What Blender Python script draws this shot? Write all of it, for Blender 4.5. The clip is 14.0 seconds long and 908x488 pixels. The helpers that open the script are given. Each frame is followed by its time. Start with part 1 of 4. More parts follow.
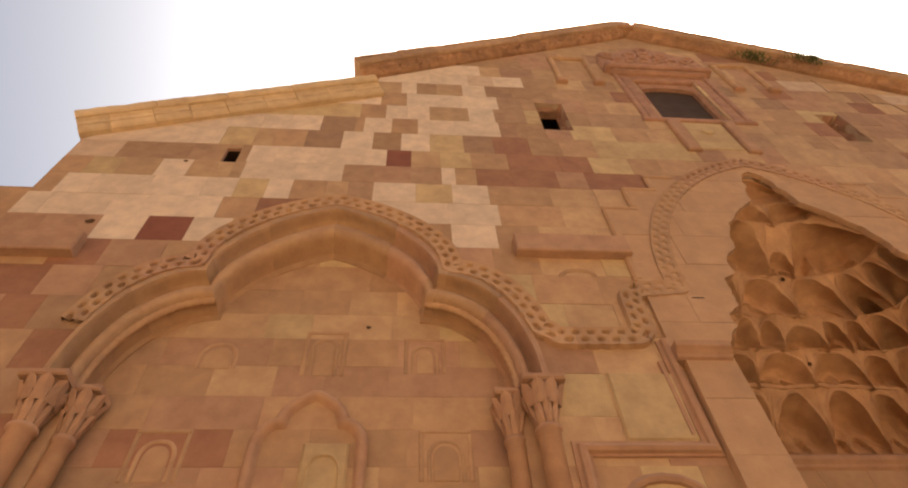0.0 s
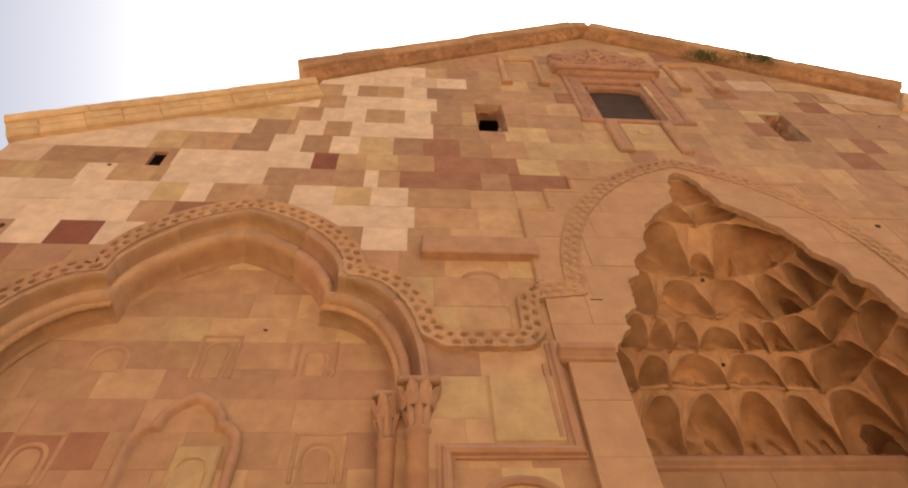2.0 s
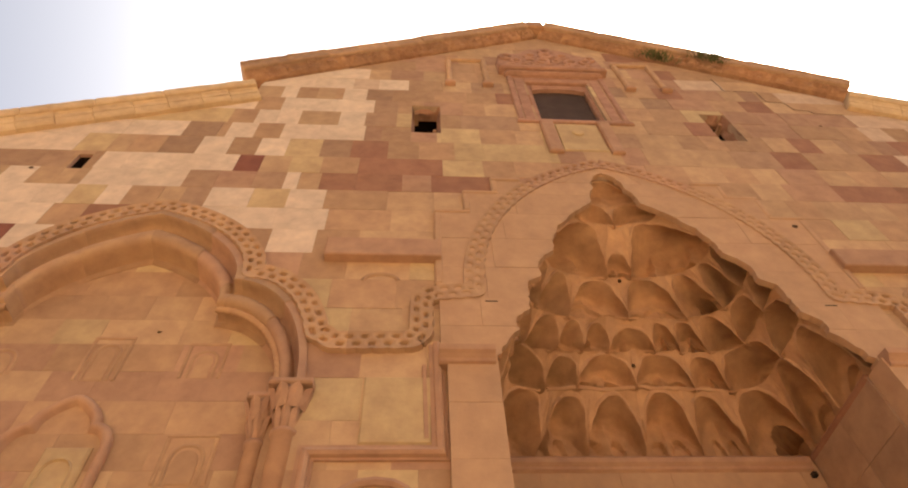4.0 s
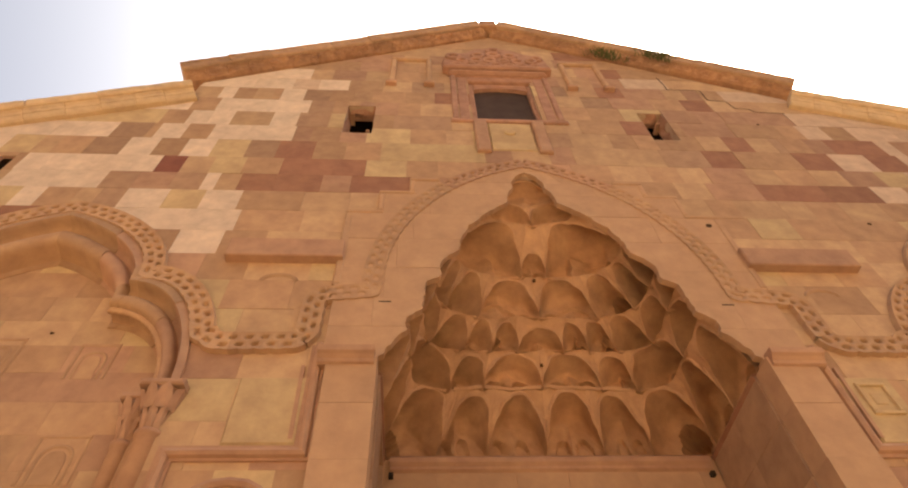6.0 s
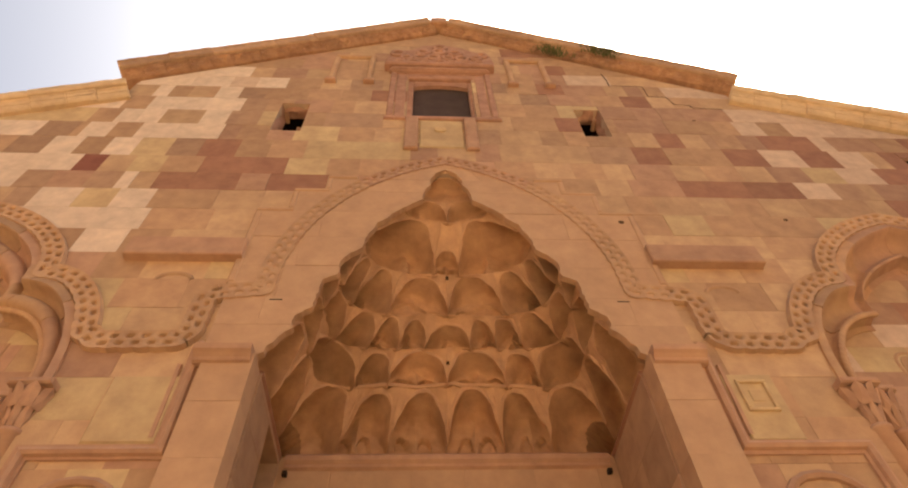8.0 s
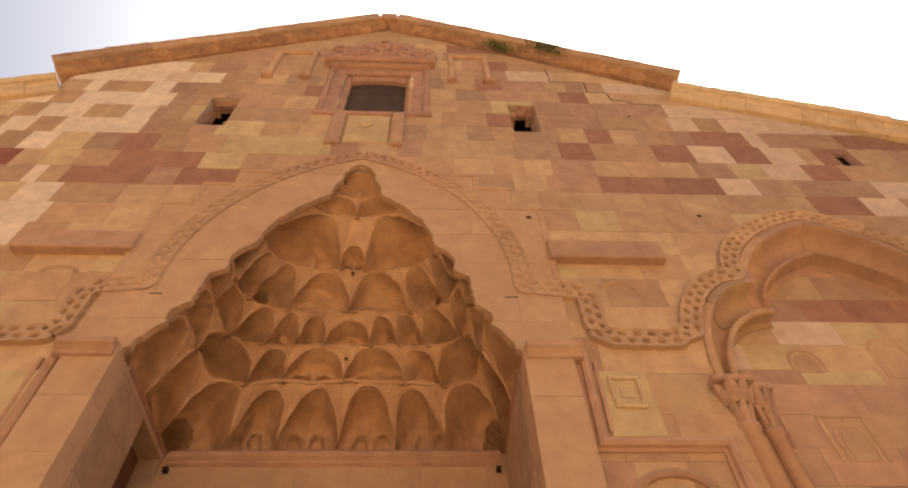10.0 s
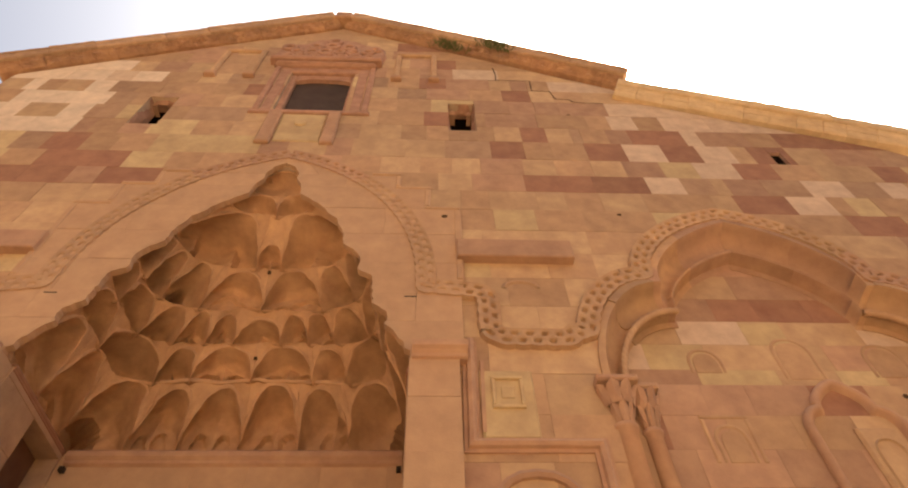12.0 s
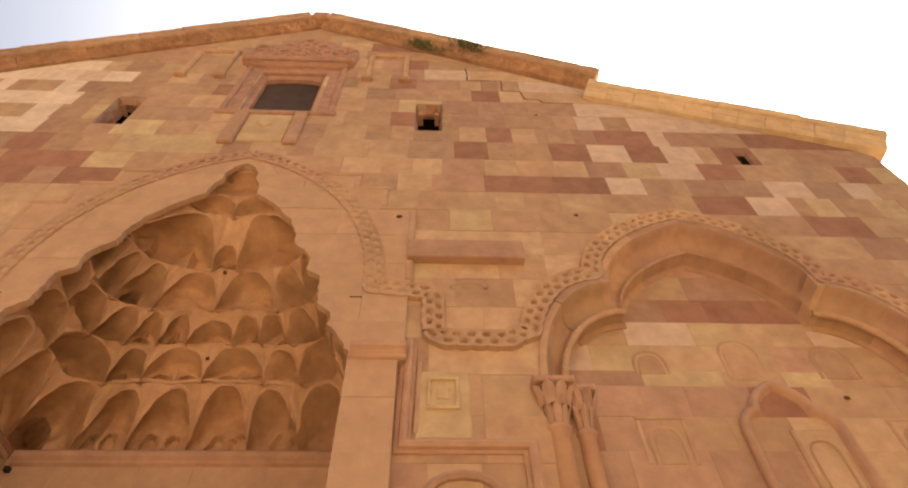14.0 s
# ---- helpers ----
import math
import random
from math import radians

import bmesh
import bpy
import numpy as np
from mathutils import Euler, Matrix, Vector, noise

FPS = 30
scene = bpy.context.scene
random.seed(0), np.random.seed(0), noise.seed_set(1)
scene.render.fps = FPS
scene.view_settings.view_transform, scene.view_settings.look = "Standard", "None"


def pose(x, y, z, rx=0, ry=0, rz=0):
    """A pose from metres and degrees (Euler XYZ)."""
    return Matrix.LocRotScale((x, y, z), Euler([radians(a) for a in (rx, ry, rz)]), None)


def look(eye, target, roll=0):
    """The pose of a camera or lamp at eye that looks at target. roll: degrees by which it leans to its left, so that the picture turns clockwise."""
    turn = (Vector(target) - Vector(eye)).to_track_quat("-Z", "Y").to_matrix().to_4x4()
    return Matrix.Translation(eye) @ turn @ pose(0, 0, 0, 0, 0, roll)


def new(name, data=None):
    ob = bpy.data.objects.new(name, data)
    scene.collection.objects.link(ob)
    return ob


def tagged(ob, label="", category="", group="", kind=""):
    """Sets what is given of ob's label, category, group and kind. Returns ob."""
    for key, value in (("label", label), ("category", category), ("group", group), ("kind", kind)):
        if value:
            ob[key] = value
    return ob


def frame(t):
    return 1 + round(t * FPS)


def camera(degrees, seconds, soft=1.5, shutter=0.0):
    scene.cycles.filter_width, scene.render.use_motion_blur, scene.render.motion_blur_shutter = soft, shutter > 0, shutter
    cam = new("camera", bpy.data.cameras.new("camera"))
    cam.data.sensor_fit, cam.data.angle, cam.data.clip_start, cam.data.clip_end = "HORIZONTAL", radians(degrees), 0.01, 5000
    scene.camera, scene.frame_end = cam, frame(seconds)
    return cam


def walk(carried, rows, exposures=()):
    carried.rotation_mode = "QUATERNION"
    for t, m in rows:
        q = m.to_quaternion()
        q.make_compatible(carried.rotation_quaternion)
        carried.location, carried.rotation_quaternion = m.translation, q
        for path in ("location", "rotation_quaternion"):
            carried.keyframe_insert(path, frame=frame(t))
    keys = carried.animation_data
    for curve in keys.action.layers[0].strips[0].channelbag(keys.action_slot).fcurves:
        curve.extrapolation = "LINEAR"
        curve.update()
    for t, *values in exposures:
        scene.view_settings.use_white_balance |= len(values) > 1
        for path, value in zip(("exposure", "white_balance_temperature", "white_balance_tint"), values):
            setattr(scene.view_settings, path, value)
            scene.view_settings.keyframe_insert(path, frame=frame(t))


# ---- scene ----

# ---------------------------------------------------------------- camera
cam = camera(74.0, 14.0, soft=2.0)
# seconds, eye x y z, yaw to the left, pitch up, lean
ROWS = [
    (0.0, -4.372, -3.579, 1.500, -7.31, 54.17, -4.49),
    (0.5, -4.121, -3.602, 1.484, -7.21, 54.19, -4.46),
    (1.0, -3.889, -3.629, 1.471, -7.07, 54.18, -4.39),
    (1.5, -3.645, -3.658, 1.458, -6.88, 54.17, -4.30),
    (2.0, -3.387, -3.676, 1.452, -6.60, 54.17, -4.14),
    (2.5, -3.111, -3.696, 1.443, -6.30, 54.18, -3.95),
    (3.0, -2.861, -3.717, 1.431, -6.07, 54.17, -3.82),
    (5.5, -1.586, -3.813, 1.387, -5.50, 54.07, -3.49),
    (6.0, -1.332, -3.825, 1.377, -5.40, 54.03, -3.49),
    (6.5, -1.059, -3.830, 1.371, -5.34, 54.00, -3.52),
    (7.0, -0.809, -3.841, 1.365, -5.27, 53.94, -3.56),
    (7.5, -0.555, -3.857, 1.359, -5.22, 53.85, -3.55),
    (8.0, -0.295, -3.861, 1.353, -5.14, 53.79, -3.49),
    (10.5, 1.113, -3.804, 1.351, -4.34, 53.82, -2.61),
    (11.0, 1.369, -3.810, 1.354, -4.25, 53.82, -2.54),
    (11.5, 1.608, -3.812, 1.356, -4.17, 53.81, -2.49),
    (12.0, 1.826, -3.820, 1.352, -4.07, 53.79, -2.40),
    (12.5, 2.024, -3.821, 1.353, -3.97, 53.80, -2.33),
    (13.0, 2.175, -3.826, 1.351, -3.85, 53.80, -2.21),
    (13.5, 2.284, -3.831, 1.351, -3.75, 53.80, -2.11),
    (14.0, 2.364, -3.839, 1.349, -3.68, 53.79, -2.03),
]


def row_pose(x, y, z, yaw, pitch, roll):
    a, b = radians(yaw), radians(pitch)
    ahead = Vector((-math.sin(a) * math.cos(b), math.cos(a) * math.cos(b), math.sin(b)))
    eye = Vector((x, y, z))
    return look(eye, eye + ahead, roll)


walk(cam, [(r[0], row_pose(*r[1:])) for r in ROWS], [(0.0, 1.26, 6430, 4), (0.4, 1.55, 6430, 4), (8.0, 1.58, 6430, 4), (13.2, 1.60, 6430, 4), (14.0, 1.69, 6350, 3)])

# ---------------------------------------------------------------- light
SUN_UP, SUN_SIDE = 60.5, 47.0  # elevation, and azimuth from the facade's normal behind it, towards +x
world = bpy.data.worlds.new("sky")
scene.world = world
world.use_nodes = True
wn = world.node_tree
sky = wn.nodes.new("ShaderNodeTexSky")
sky.sky_type = "NISHITA"
sky.sun_disc = False
sky.sun_elevation = radians(SUN_UP)
sky.sun_rotation = radians(SUN_SIDE)
sky.air_density, sky.dust_density, sky.ozone_density = 0.32, 10.0, 1.0
wn.nodes["Background"].inputs["Strength"].default_value = 0.12
wn.links.new(sky.outputs[0], wn.nodes["Background"].inputs[0])
sun_data = bpy.data.lights.new("sun", "SUN")
sun_data.energy, sun_data.angle, sun_data.color = 4.0, radians(0.5), (1.0, 0.93, 0.82)
sun = new("sun", sun_data)
sun_way = Vector((math.sin(radians(SUN_SIDE)) * math.cos(radians(SUN_UP)), math.cos(radians(SUN_SIDE)) * math.cos(radians(SUN_UP)), math.sin(radians(SUN_UP))))
sun.matrix_world = look(sun_way * 60, (0, 0, 0))


# ---------------------------------------------------------------- materials
def stone(name, base, spread=0.10, stain=(0.30, 0.17, 0.09), stained=0.35, grain=0.35):
    """Weathered ashlar: a mottled base, soft stains, fine grain and pits; each stone a little lighter or darker."""
    m = bpy.data.materials.new(name)
    m.use_nodes = True
    t = m.node_tree
    n, l = t.nodes, t.links
    b = n["Principled BSDF"]
    info, geo = n.new("ShaderNodeObjectInfo"), n.new("ShaderNodeNewGeometry")
    shift = n.new("ShaderNodeVectorMath")
    shift.operation = "SCALE"
    shift.inputs[0].default_value = (37.0, 11.0, 23.0)
    add = n.new("ShaderNodeMath")
    add.operation = "ADD"
    l.new(info.outputs["Random"], add.inputs[0])
    l.new(geo.outputs["Random Per Island"], add.inputs[1])
    l.new(add.outputs[0], shift.inputs["Scale"])
    moved = n.new("ShaderNodeVectorMath")
    l.new(geo.outputs["Position"], moved.inputs[0])
    l.new(shift.outputs[0], moved.inputs[1])
    mott = n.new("ShaderNodeTexNoise")
    mott.inputs["Scale"].default_value, mott.inputs["Detail"].default_value, mott.inputs["Roughness"].default_value = 5.0, 6.0, 0.62
    l.new(moved.outputs[0], mott.inputs["Vector"])
    big = n.new("ShaderNodeTexNoise")
    big.inputs["Scale"].default_value, big.inputs["Detail"].default_value = 0.9, 4.0
    l.new(geo.outputs["Position"], big.inputs["Vector"])
    fine = n.new("ShaderNodeTexNoise")
    fine.inputs["Scale"].default_value, fine.inputs["Detail"].default_value = 60.0, 5.0
    l.new(geo.outputs["Position"], fine.inputs["Vector"])
    hsv = n.new("ShaderNodeHueSaturation")
    hsv.inputs["Color"].default_value = (*base, 1)
    val = n.new("ShaderNodeMapRange")
    val.inputs["From Max"].default_value = 2.0
    val.inputs["To Min"].default_value, val.inputs["To Max"].default_value = 1 - spread * 2, 1 + spread * 2
    l.new(add.outputs[0], val.inputs["Value"])
    l.new(val.outputs[0], hsv.inputs["Value"])
    hue = n.new("ShaderNodeMapRange")
    hue.inputs["To Min"].default_value, hue.inputs["To Max"].default_value = 0.5 - spread * 0.12, 0.5 + spread * 0.12
    l.new(mott.outputs["Fac"], hue.inputs["Value"])
    l.new(hue.outputs[0], hsv.inputs["Hue"])
    amt = n.new("ShaderNodeMapRange")
    amt.inputs["From Min"].default_value, amt.inputs["From Max"].default_value, amt.inputs["To Max"].default_value = 0.45, 0.75, stained
    l.new(big.outputs["Fac"], amt.inputs["Value"])
    mix = n.new("ShaderNodeMix")
    mix.data_type = "RGBA"
    l.new(amt.outputs[0], mix.inputs["Factor"])
    l.new(hsv.outputs[0], mix.inputs["A"])
    mix.inputs["B"].default_value = (*stain, 1)
    mott2 = n.new("ShaderNodeMapRange")
    mott2.inputs["From Min"].default_value, mott2.inputs["From Max"].default_value = 0.3, 0.7
    mott2.inputs["To Min"].default_value, mott2.inputs["To Max"].default_value = 1 - grain * 0.5, 1 + grain * 0.3
    l.new(mott.outputs["Fac"], mott2.inputs["Value"])
    mul = n.new("ShaderNodeVectorMath")
    mul.operation = "SCALE"
    l.new(mix.outputs["Result"], mul.inputs[0])
    l.new(mott2.outputs[0], mul.inputs["Scale"])
    l.new(mul.outputs[0], b.inputs["Base Color"])
    b.inputs["Roughness"].default_value = 0.92
    b.inputs["Specular IOR Level"].default_value = 0.2
    bump = n.new("ShaderNodeBump")
    bump.inputs["Strength"].default_value, bump.inputs["Distance"].default_value = 0.5, 0.008
    high = n.new("ShaderNodeMath")
    high.operation = "MULTIPLY_ADD"
    high.inputs[1].default_value = 0.35
    l.new(fine.outputs["Fac"], high.inputs[0])
    l.new(mott.outputs["Fac"], high.inputs[2])
    l.new(high.outputs[0], bump.inputs["Height"])
    l.new(bump.outputs[0], b.inputs["Normal"])
    return m


def plain(name, base, rough=0.9):
    m = bpy.data.materials.new(name)
    m.use_nodes = True
    t = m.node_tree
    b = t.nodes["Principled BSDF"]
    noise_node = t.nodes.new("ShaderNodeTexNoise")
    noise_node.inputs["Scale"].default_value = 12.0
    ramp = t.nodes.new("ShaderNodeMix")
    ramp.data_type = "RGBA"
    ramp.inputs["A"].default_value = (*[c * 0.7 for c in base], 1)
    ramp.inputs["B"].default_value = (*[c * 1.2 for c in base], 1)
    t.links.new(noise_node.outputs["Fac"], ramp.inputs["Factor"])
    t.links.new(ramp.outputs["Result"], b.inputs["Base Color"])
    b.inputs["Roughness"].default_value = rough
    b.inputs["Specular IOR Level"].default_value = 0.08
    return m


TAN = stone("tan_stone", (0.47, 0.29, 0.16))
SAND = stone("sand_stone", (0.53, 0.345, 0.19))
CREAM = stone("cream_stone", (0.70, 0.54, 0.38), 0.06, (0.55, 0.36, 0.22), 0.15)
PALE = stone("pale_rose_stone", (0.60, 0.43, 0.29), 0.06, (0.5, 0.32, 0.2), 0.2)
ROSE = stone("rose_stone", (0.45, 0.265, 0.16))
RUST = stone("rust_stone", (0.345, 0.17, 0.10), 0.08)
DARK = stone("dark_red_stone", (0.25, 0.095, 0.06), 0.06, stained=0.1)
OCHRE = stone("ochre_stone", (0.56, 0.40, 0.21), 0.08)
BROWN = stone("brown_stone", (0.418, 0.260, 0.153))
CARVED = stone("carved_stone", (0.56, 0.332, 0.174), 0.06, (0.34, 0.175, 0.08), 0.40, 0.42)
PLATE = stone("portal_stone", (0.50, 0.31, 0.175), 0.05, stained=0.25, grain=0.25)
CORNICE = stone("cornice_stone", (0.61, 0.445, 0.26), 0.08, stained=0.3)
FASCIA_STONE = stone("brown_fascia_stone", (0.45, 0.28, 0.16), 0.10, (0.20, 0.12, 0.075), 0.5, 0.5)
EAVES = stone("weathered_cornice_stone", (0.40, 0.22, 0.118), 0.12, (0.15, 0.095, 0.065), 0.55, 0.6)
MORTAR = stone("pale_mortar", (0.50, 0.36, 0.24), 0.02)
PAVING = stone("paving", (0.32, 0.24, 0.16), 0.05)
HOOD = stone("weathered_rose_stone", (0.41, 0.225, 0.145), 0.06, (0.25, 0.15, 0.10), 0.5, 0.5)
PANE_BROWN = stone("dark_brown_pane", (0.085, 0.055, 0.042), 0.2, (0.04, 0.028, 0.022), 0.6)
RECESS_BROWN = stone("dark_recess_brown", (0.13, 0.065, 0.035), 0.1, (0.08, 0.045, 0.03), 0.5)
BLACK = plain("dark_interior", (0.032, 0.020, 0.014))
GREEN = plain("dry_grass", (0.13, 0.135, 0.06))
IRON_AND_SLIT = plain("dark_iron_and_slit", (0.045, 0.032, 0.022), 0.8)
# dark brown for the shade inside pits and drilled eyes
HOLE_DARK = plain("dark_hole", (0.11, 0.06, 0.03))


# ---------------------------------------------------------------- helpers for meshes
def mesh_ob(name, verts, faces, mat, parent=None, label="", smooth=False, slots=None):
    me = bpy.data.meshes.new(name)
    me.from_pydata([tuple(v) for v in verts], [], faces)
    for m in (mat if isinstance(mat, (list, tuple)) else [mat]):
        me.materials.append(m)
    if slots:
        me.polygons.foreach_set("material_index", slots)
    if smooth:
        me.polygons.foreach_set("use_smooth", [True] * len(faces))
    me.update()
    ob = new(name, me)
    if parent:
        ob.parent = parent
    if label:
        ob["label"] = label
    return ob


def empty(name, at=(0, 0, 0)):
    e = new(name)
    e.location = at
    return e


class Soup:
    """Collects vertices and faces for one mesh."""

    def __init__(self):
        self.v, self.f, self.s = [], [], []

    def add(self, verts, faces, slot=0):
        o = len(self.v)
        self.v += list(verts)
        self.f += [tuple(i + o for i in f) for f in faces]
        self.s += [slot] * len(faces)
        return self

    def ob(self, name, mat, parent=None, label="", smooth=False):
        return mesh_ob(name, self.v, self.f, mat, parent, label, smooth, self.s if isinstance(mat, (list, tuple)) else None)


def prism(outline, y0, y1, c=0.012, back=True):
    """A stone with this outline in x and z, its front at y0 with a chamfer, its back at y1."""
    n = len(outline)
    xs, zs = [p[0] for p in outline], [p[1] for p in outline]
    cx, cz = (min(xs) + max(xs)) / 2, (min(zs) + max(zs)) / 2
    kx, kz = 1 - 2 * c / max(max(xs) - min(xs), 4 * c), 1 - 2 * c / max(max(zs) - min(zs), 4 * c)
    v = [(cx + (x - cx) * kx, y0, cz + (z - cz) * kz) for x, z in outline]
    v += [(x, y0 + c, z) for x, z in outline]
    v += [(x, y1, z) for x, z in outline]
    f = [tuple(range(n))]
    for i in range(n):
        j = (i + 1) % n
        f += [(i, n + i, n + j, j), (n + i, 2 * n + i, 2 * n + j, n + j)]
    if back:
        f.append(tuple(range(3 * n - 1, 2 * n - 1, -1)))
    return v, f


def rect(x0, x1, z0, z1):
    return [(x0, z0), (x1, z0), (x1, z1), (x0, z1)]


def box(x0, x1, y0, y1, z0, z1, c=0.012):
    return prism(rect(x0, x1, z0, z1), y0, y1, c)


def sweep(path, section, closed=False):
    """Sweeps a section of (offset along the path's normal, y) along a path in x and z."""
    n, k = len(path), len(section)
    v, f = [], []
    for i, (x, z) in enumerate(path):
        p, q = path[max(i - 1, 0)], path[min(i + 1, n - 1)]
        d1, d2 = Vector((x - p[0], z - p[1])), Vector((q[0] - x, q[1] - z))
        d1 = d1.normalized() if d1.length > 1e-6 else d2.normalized()
        d2 = d2.normalized() if d2.length > 1e-6 else d1
        d = (d1 + d2).normalized() if (d1 + d2).length > 1e-6 else d1
        k_ = 1 / max(0.5, d.dot(d1))
        v += [(x - d.y * o * k_, y, z + d.x * o * k_) for o, y in section]
    for i in range(n - 1):
        for j in range(k if closed else k - 1):
            q = (j + 1) % k
            f.append((i * k + j, (i + 1) * k + j, (i + 1) * k + q, i * k + q))
    if closed:
        f += [tuple(range(k)), tuple(range(n * k - 1, (n - 1) * k - 1, -1))]
    return v, f


def even(path, step):
    """The path resampled at even steps."""
    p = np.array(path, float)
    d = np.r_[0, np.cumsum(np.hypot(*np.diff(p, axis=0).T))]
    s = np.linspace(0, d[-1], max(2, int(d[-1] / step) + 1))
    return list(zip(np.interp(s, d, p[:, 0]).tolist(), np.interp(s, d, p[:, 1]).tolist())), s


# ---------------------------------------------------------------- shapes of the facade
LEFT, RIGHT = -8.45, 8.65
ARCHES = (-5.15, 5.20)
# tiers of the stalactite vault: height, half width, depth, squareness of the plan
LEVELS = [(4.98, 1.69, 1.40, 24.0), (5.66, 1.42, 1.13, 12.0), (6.02, 1.29, 0.93, 8.0), (6.35, 1.17, 0.74, 4.5), (6.85, 0.95, 0.57, 3.2), (7.42, 0.50, 0.20, 2.3),
          (7.74, 0.34, 0.13, 2.3), (8.22, 0.22, 0.03, 2.2)]
# the ragged edge of the opening, lobe by lobe: height and half width
EDGE = [(4.98, 1.66), (5.09, 1.61), (5.30, 1.46), (5.45, 1.46), (5.58, 1.32), (5.72, 1.29), (5.90, 1.28), (6.00, 1.24), (6.08, 1.13), (6.30, 1.12), (6.42, 1.04), (6.50, 0.93), (6.70, 0.90), (6.95, 0.80),
        (7.20, 0.61), (7.37, 0.45), (7.48, 0.30), (7.70, 0.28), (7.82, 0.20), (8.00, 0.19), (8.12, 0.14), (8.19, 0.07), (8.22, 0.0)]


def opening(z):
    """Half the portal's width at a height, with the scalloped edge of its stalactite vault."""
    if z < 4.98:
        return 1.68
    edge = float(np.interp(z, [p[0] for p in EDGE], [p[1] for p in EDGE]))
    return max(0.0, edge + (0.020 * noise.noise((z * 9, 0.5, 2.0)) + 0.024 * noise.noise((z * 24, 1.5, 2.0)) if z < 8.1 else 0.0))


def portal_arc(z):
    """Half the width of the interlace band round the portal."""
    return max(0.0, math.sqrt(max(0.0, 2.70**2 - (z - 5.92) ** 2)) - 0.89)


def plate_half(z):
    for top, w in ((4.95, 2.10), (5.72, 2.15), (7.20, 2.17), (7.65, 1.81), (7.95, 1.46)):
        if z < top:
            return w
    return portal_arc(z)


def trefoil(r, zs, c, zc, zt, k=18, full=0.55):
    """The right half of a pointed trefoil, from its springing to its tip."""
    low = [(c + (r - c) * math.cos(a), zs + (zc - zs) * math.sin(a)) for a in np.linspace(0, math.pi / 2, k)]
    up = []
    for a in np.linspace(0, math.pi / 2, k):
        x = c * math.cos(a)
        up.append((x, zc + 0.04 + (zt - zc - 0.04) * (full * math.sin(a) + (1 - full) * (1 - x / c))))
    return low + up


A0 = trefoil(2.06, 5.20, 1.32, 6.20, 7.38, 18, 0.8)
A1 = trefoil(1.86, 4.68, 1.07, 5.94, 7.05, 18, 0.65)
A2 = trefoil(1.63, 4.66, 0.90, 5.60, 6.54, 18, 0.65)


def arch_half(z):
    zz, xx = [p[1] for p in A1], [p[0] for p in A1]
    return float(np.interp(z, zz, xx)) + 0.015 if z < 7.03 else 0.0


def edge_half(z, side):
    """Where the facade ends under its sloping cornices."""
    far = RIGHT if side > 0 else -LEFT
    low, high = (8.95, 10.64) if side > 0 else (8.64, 10.30)
    if z < low:
        return far
    if z < high:
        return 4.95 + (far - 4.95) * (high - z) / (high - low)
    if z < 11.06:
        return 4.95
    return max(0.0, (14.05 - z) / 0.604)


COURSES = [0.0, 0.56, 0.98, 1.40, 1.82, 2.24, 2.66, 3.08, 3.50, 3.92, 4.34, 4.76, 5.18, 5.60, 6.02, 6.44, 6.86, 7.28, 7.70, 8.11, 8.54, 9.05, 9.52,
           10.0, 10.48, 10.93, 11.38, 11.85, 12.30, 12.75, 13.20, 13.60, 14.05]
HOLES = [(-2.49, -2.06, 9.36, 10.32), (2.09, 2.50, 9.38, 10.34), (-0.56, 0.52, 9.9, 11.6), (-6.66, -6.48, 8.08, 8.44), (6.60, 6.77, 8.55, 8.88), (-0.17, 0.17, 8.11, 8.2)]


def cut(r, hole):
    x0, x1, z0, z1 = r
    a0, a1, b0, b1 = hole
    if a0 >= x1 or a1 <= x0 or b0 >= z1 or b1 <= z0:
        return [r]
    out = []
    if a0 > x0:
        out.append((x0, a0, z0, z1))
    if a1 < x1:
        out.append((a1, x1, z0, z1))
    m0, m1 = max(a0, x0), min(a1, x1)
    if b0 > z0:
        out.append((m0, m1, z0, b0))
    if b1 < z1:
        out.append((m0, m1, b1, z1))
    return [q for q in out if q[1] - q[0] > 0.03 and q[3] - q[2] > 0.03]


def stretches(z0, z1):
    """The free stretches of the wall in a course: pairs of edge functions."""
    m = (z0 + z1) / 2
    cuts = []
    if z0 < 7.0:
        for a in ARCHES:
            cuts.append((lambda z, a=a: a - arch_half(z), lambda z, a=a: a + arch_half(z)))
    if z0 < 8.2:
        h = min(plate_half(z) for z in np.linspace(z0 + 0.01, z1 - 0.01, 6)) - 0.06
    if z0 < 8.2 and h > 0.05:
        cuts.append((lambda z, h=h: -h, lambda z, h=h: h))
    cuts.sort(key=lambda c: c[0](m))
    ends = [lambda z: -edge_half(z, -1)]
    for a, b in cuts:
        ends += [a, b]
    ends.append(lambda z: edge_half(z, 1))
    return [(ends[i], ends[i + 1]) for i in range(0, len(ends), 2)]


# ---------------------------------------------------------------- the wall and its stones
rng = random.Random(7)
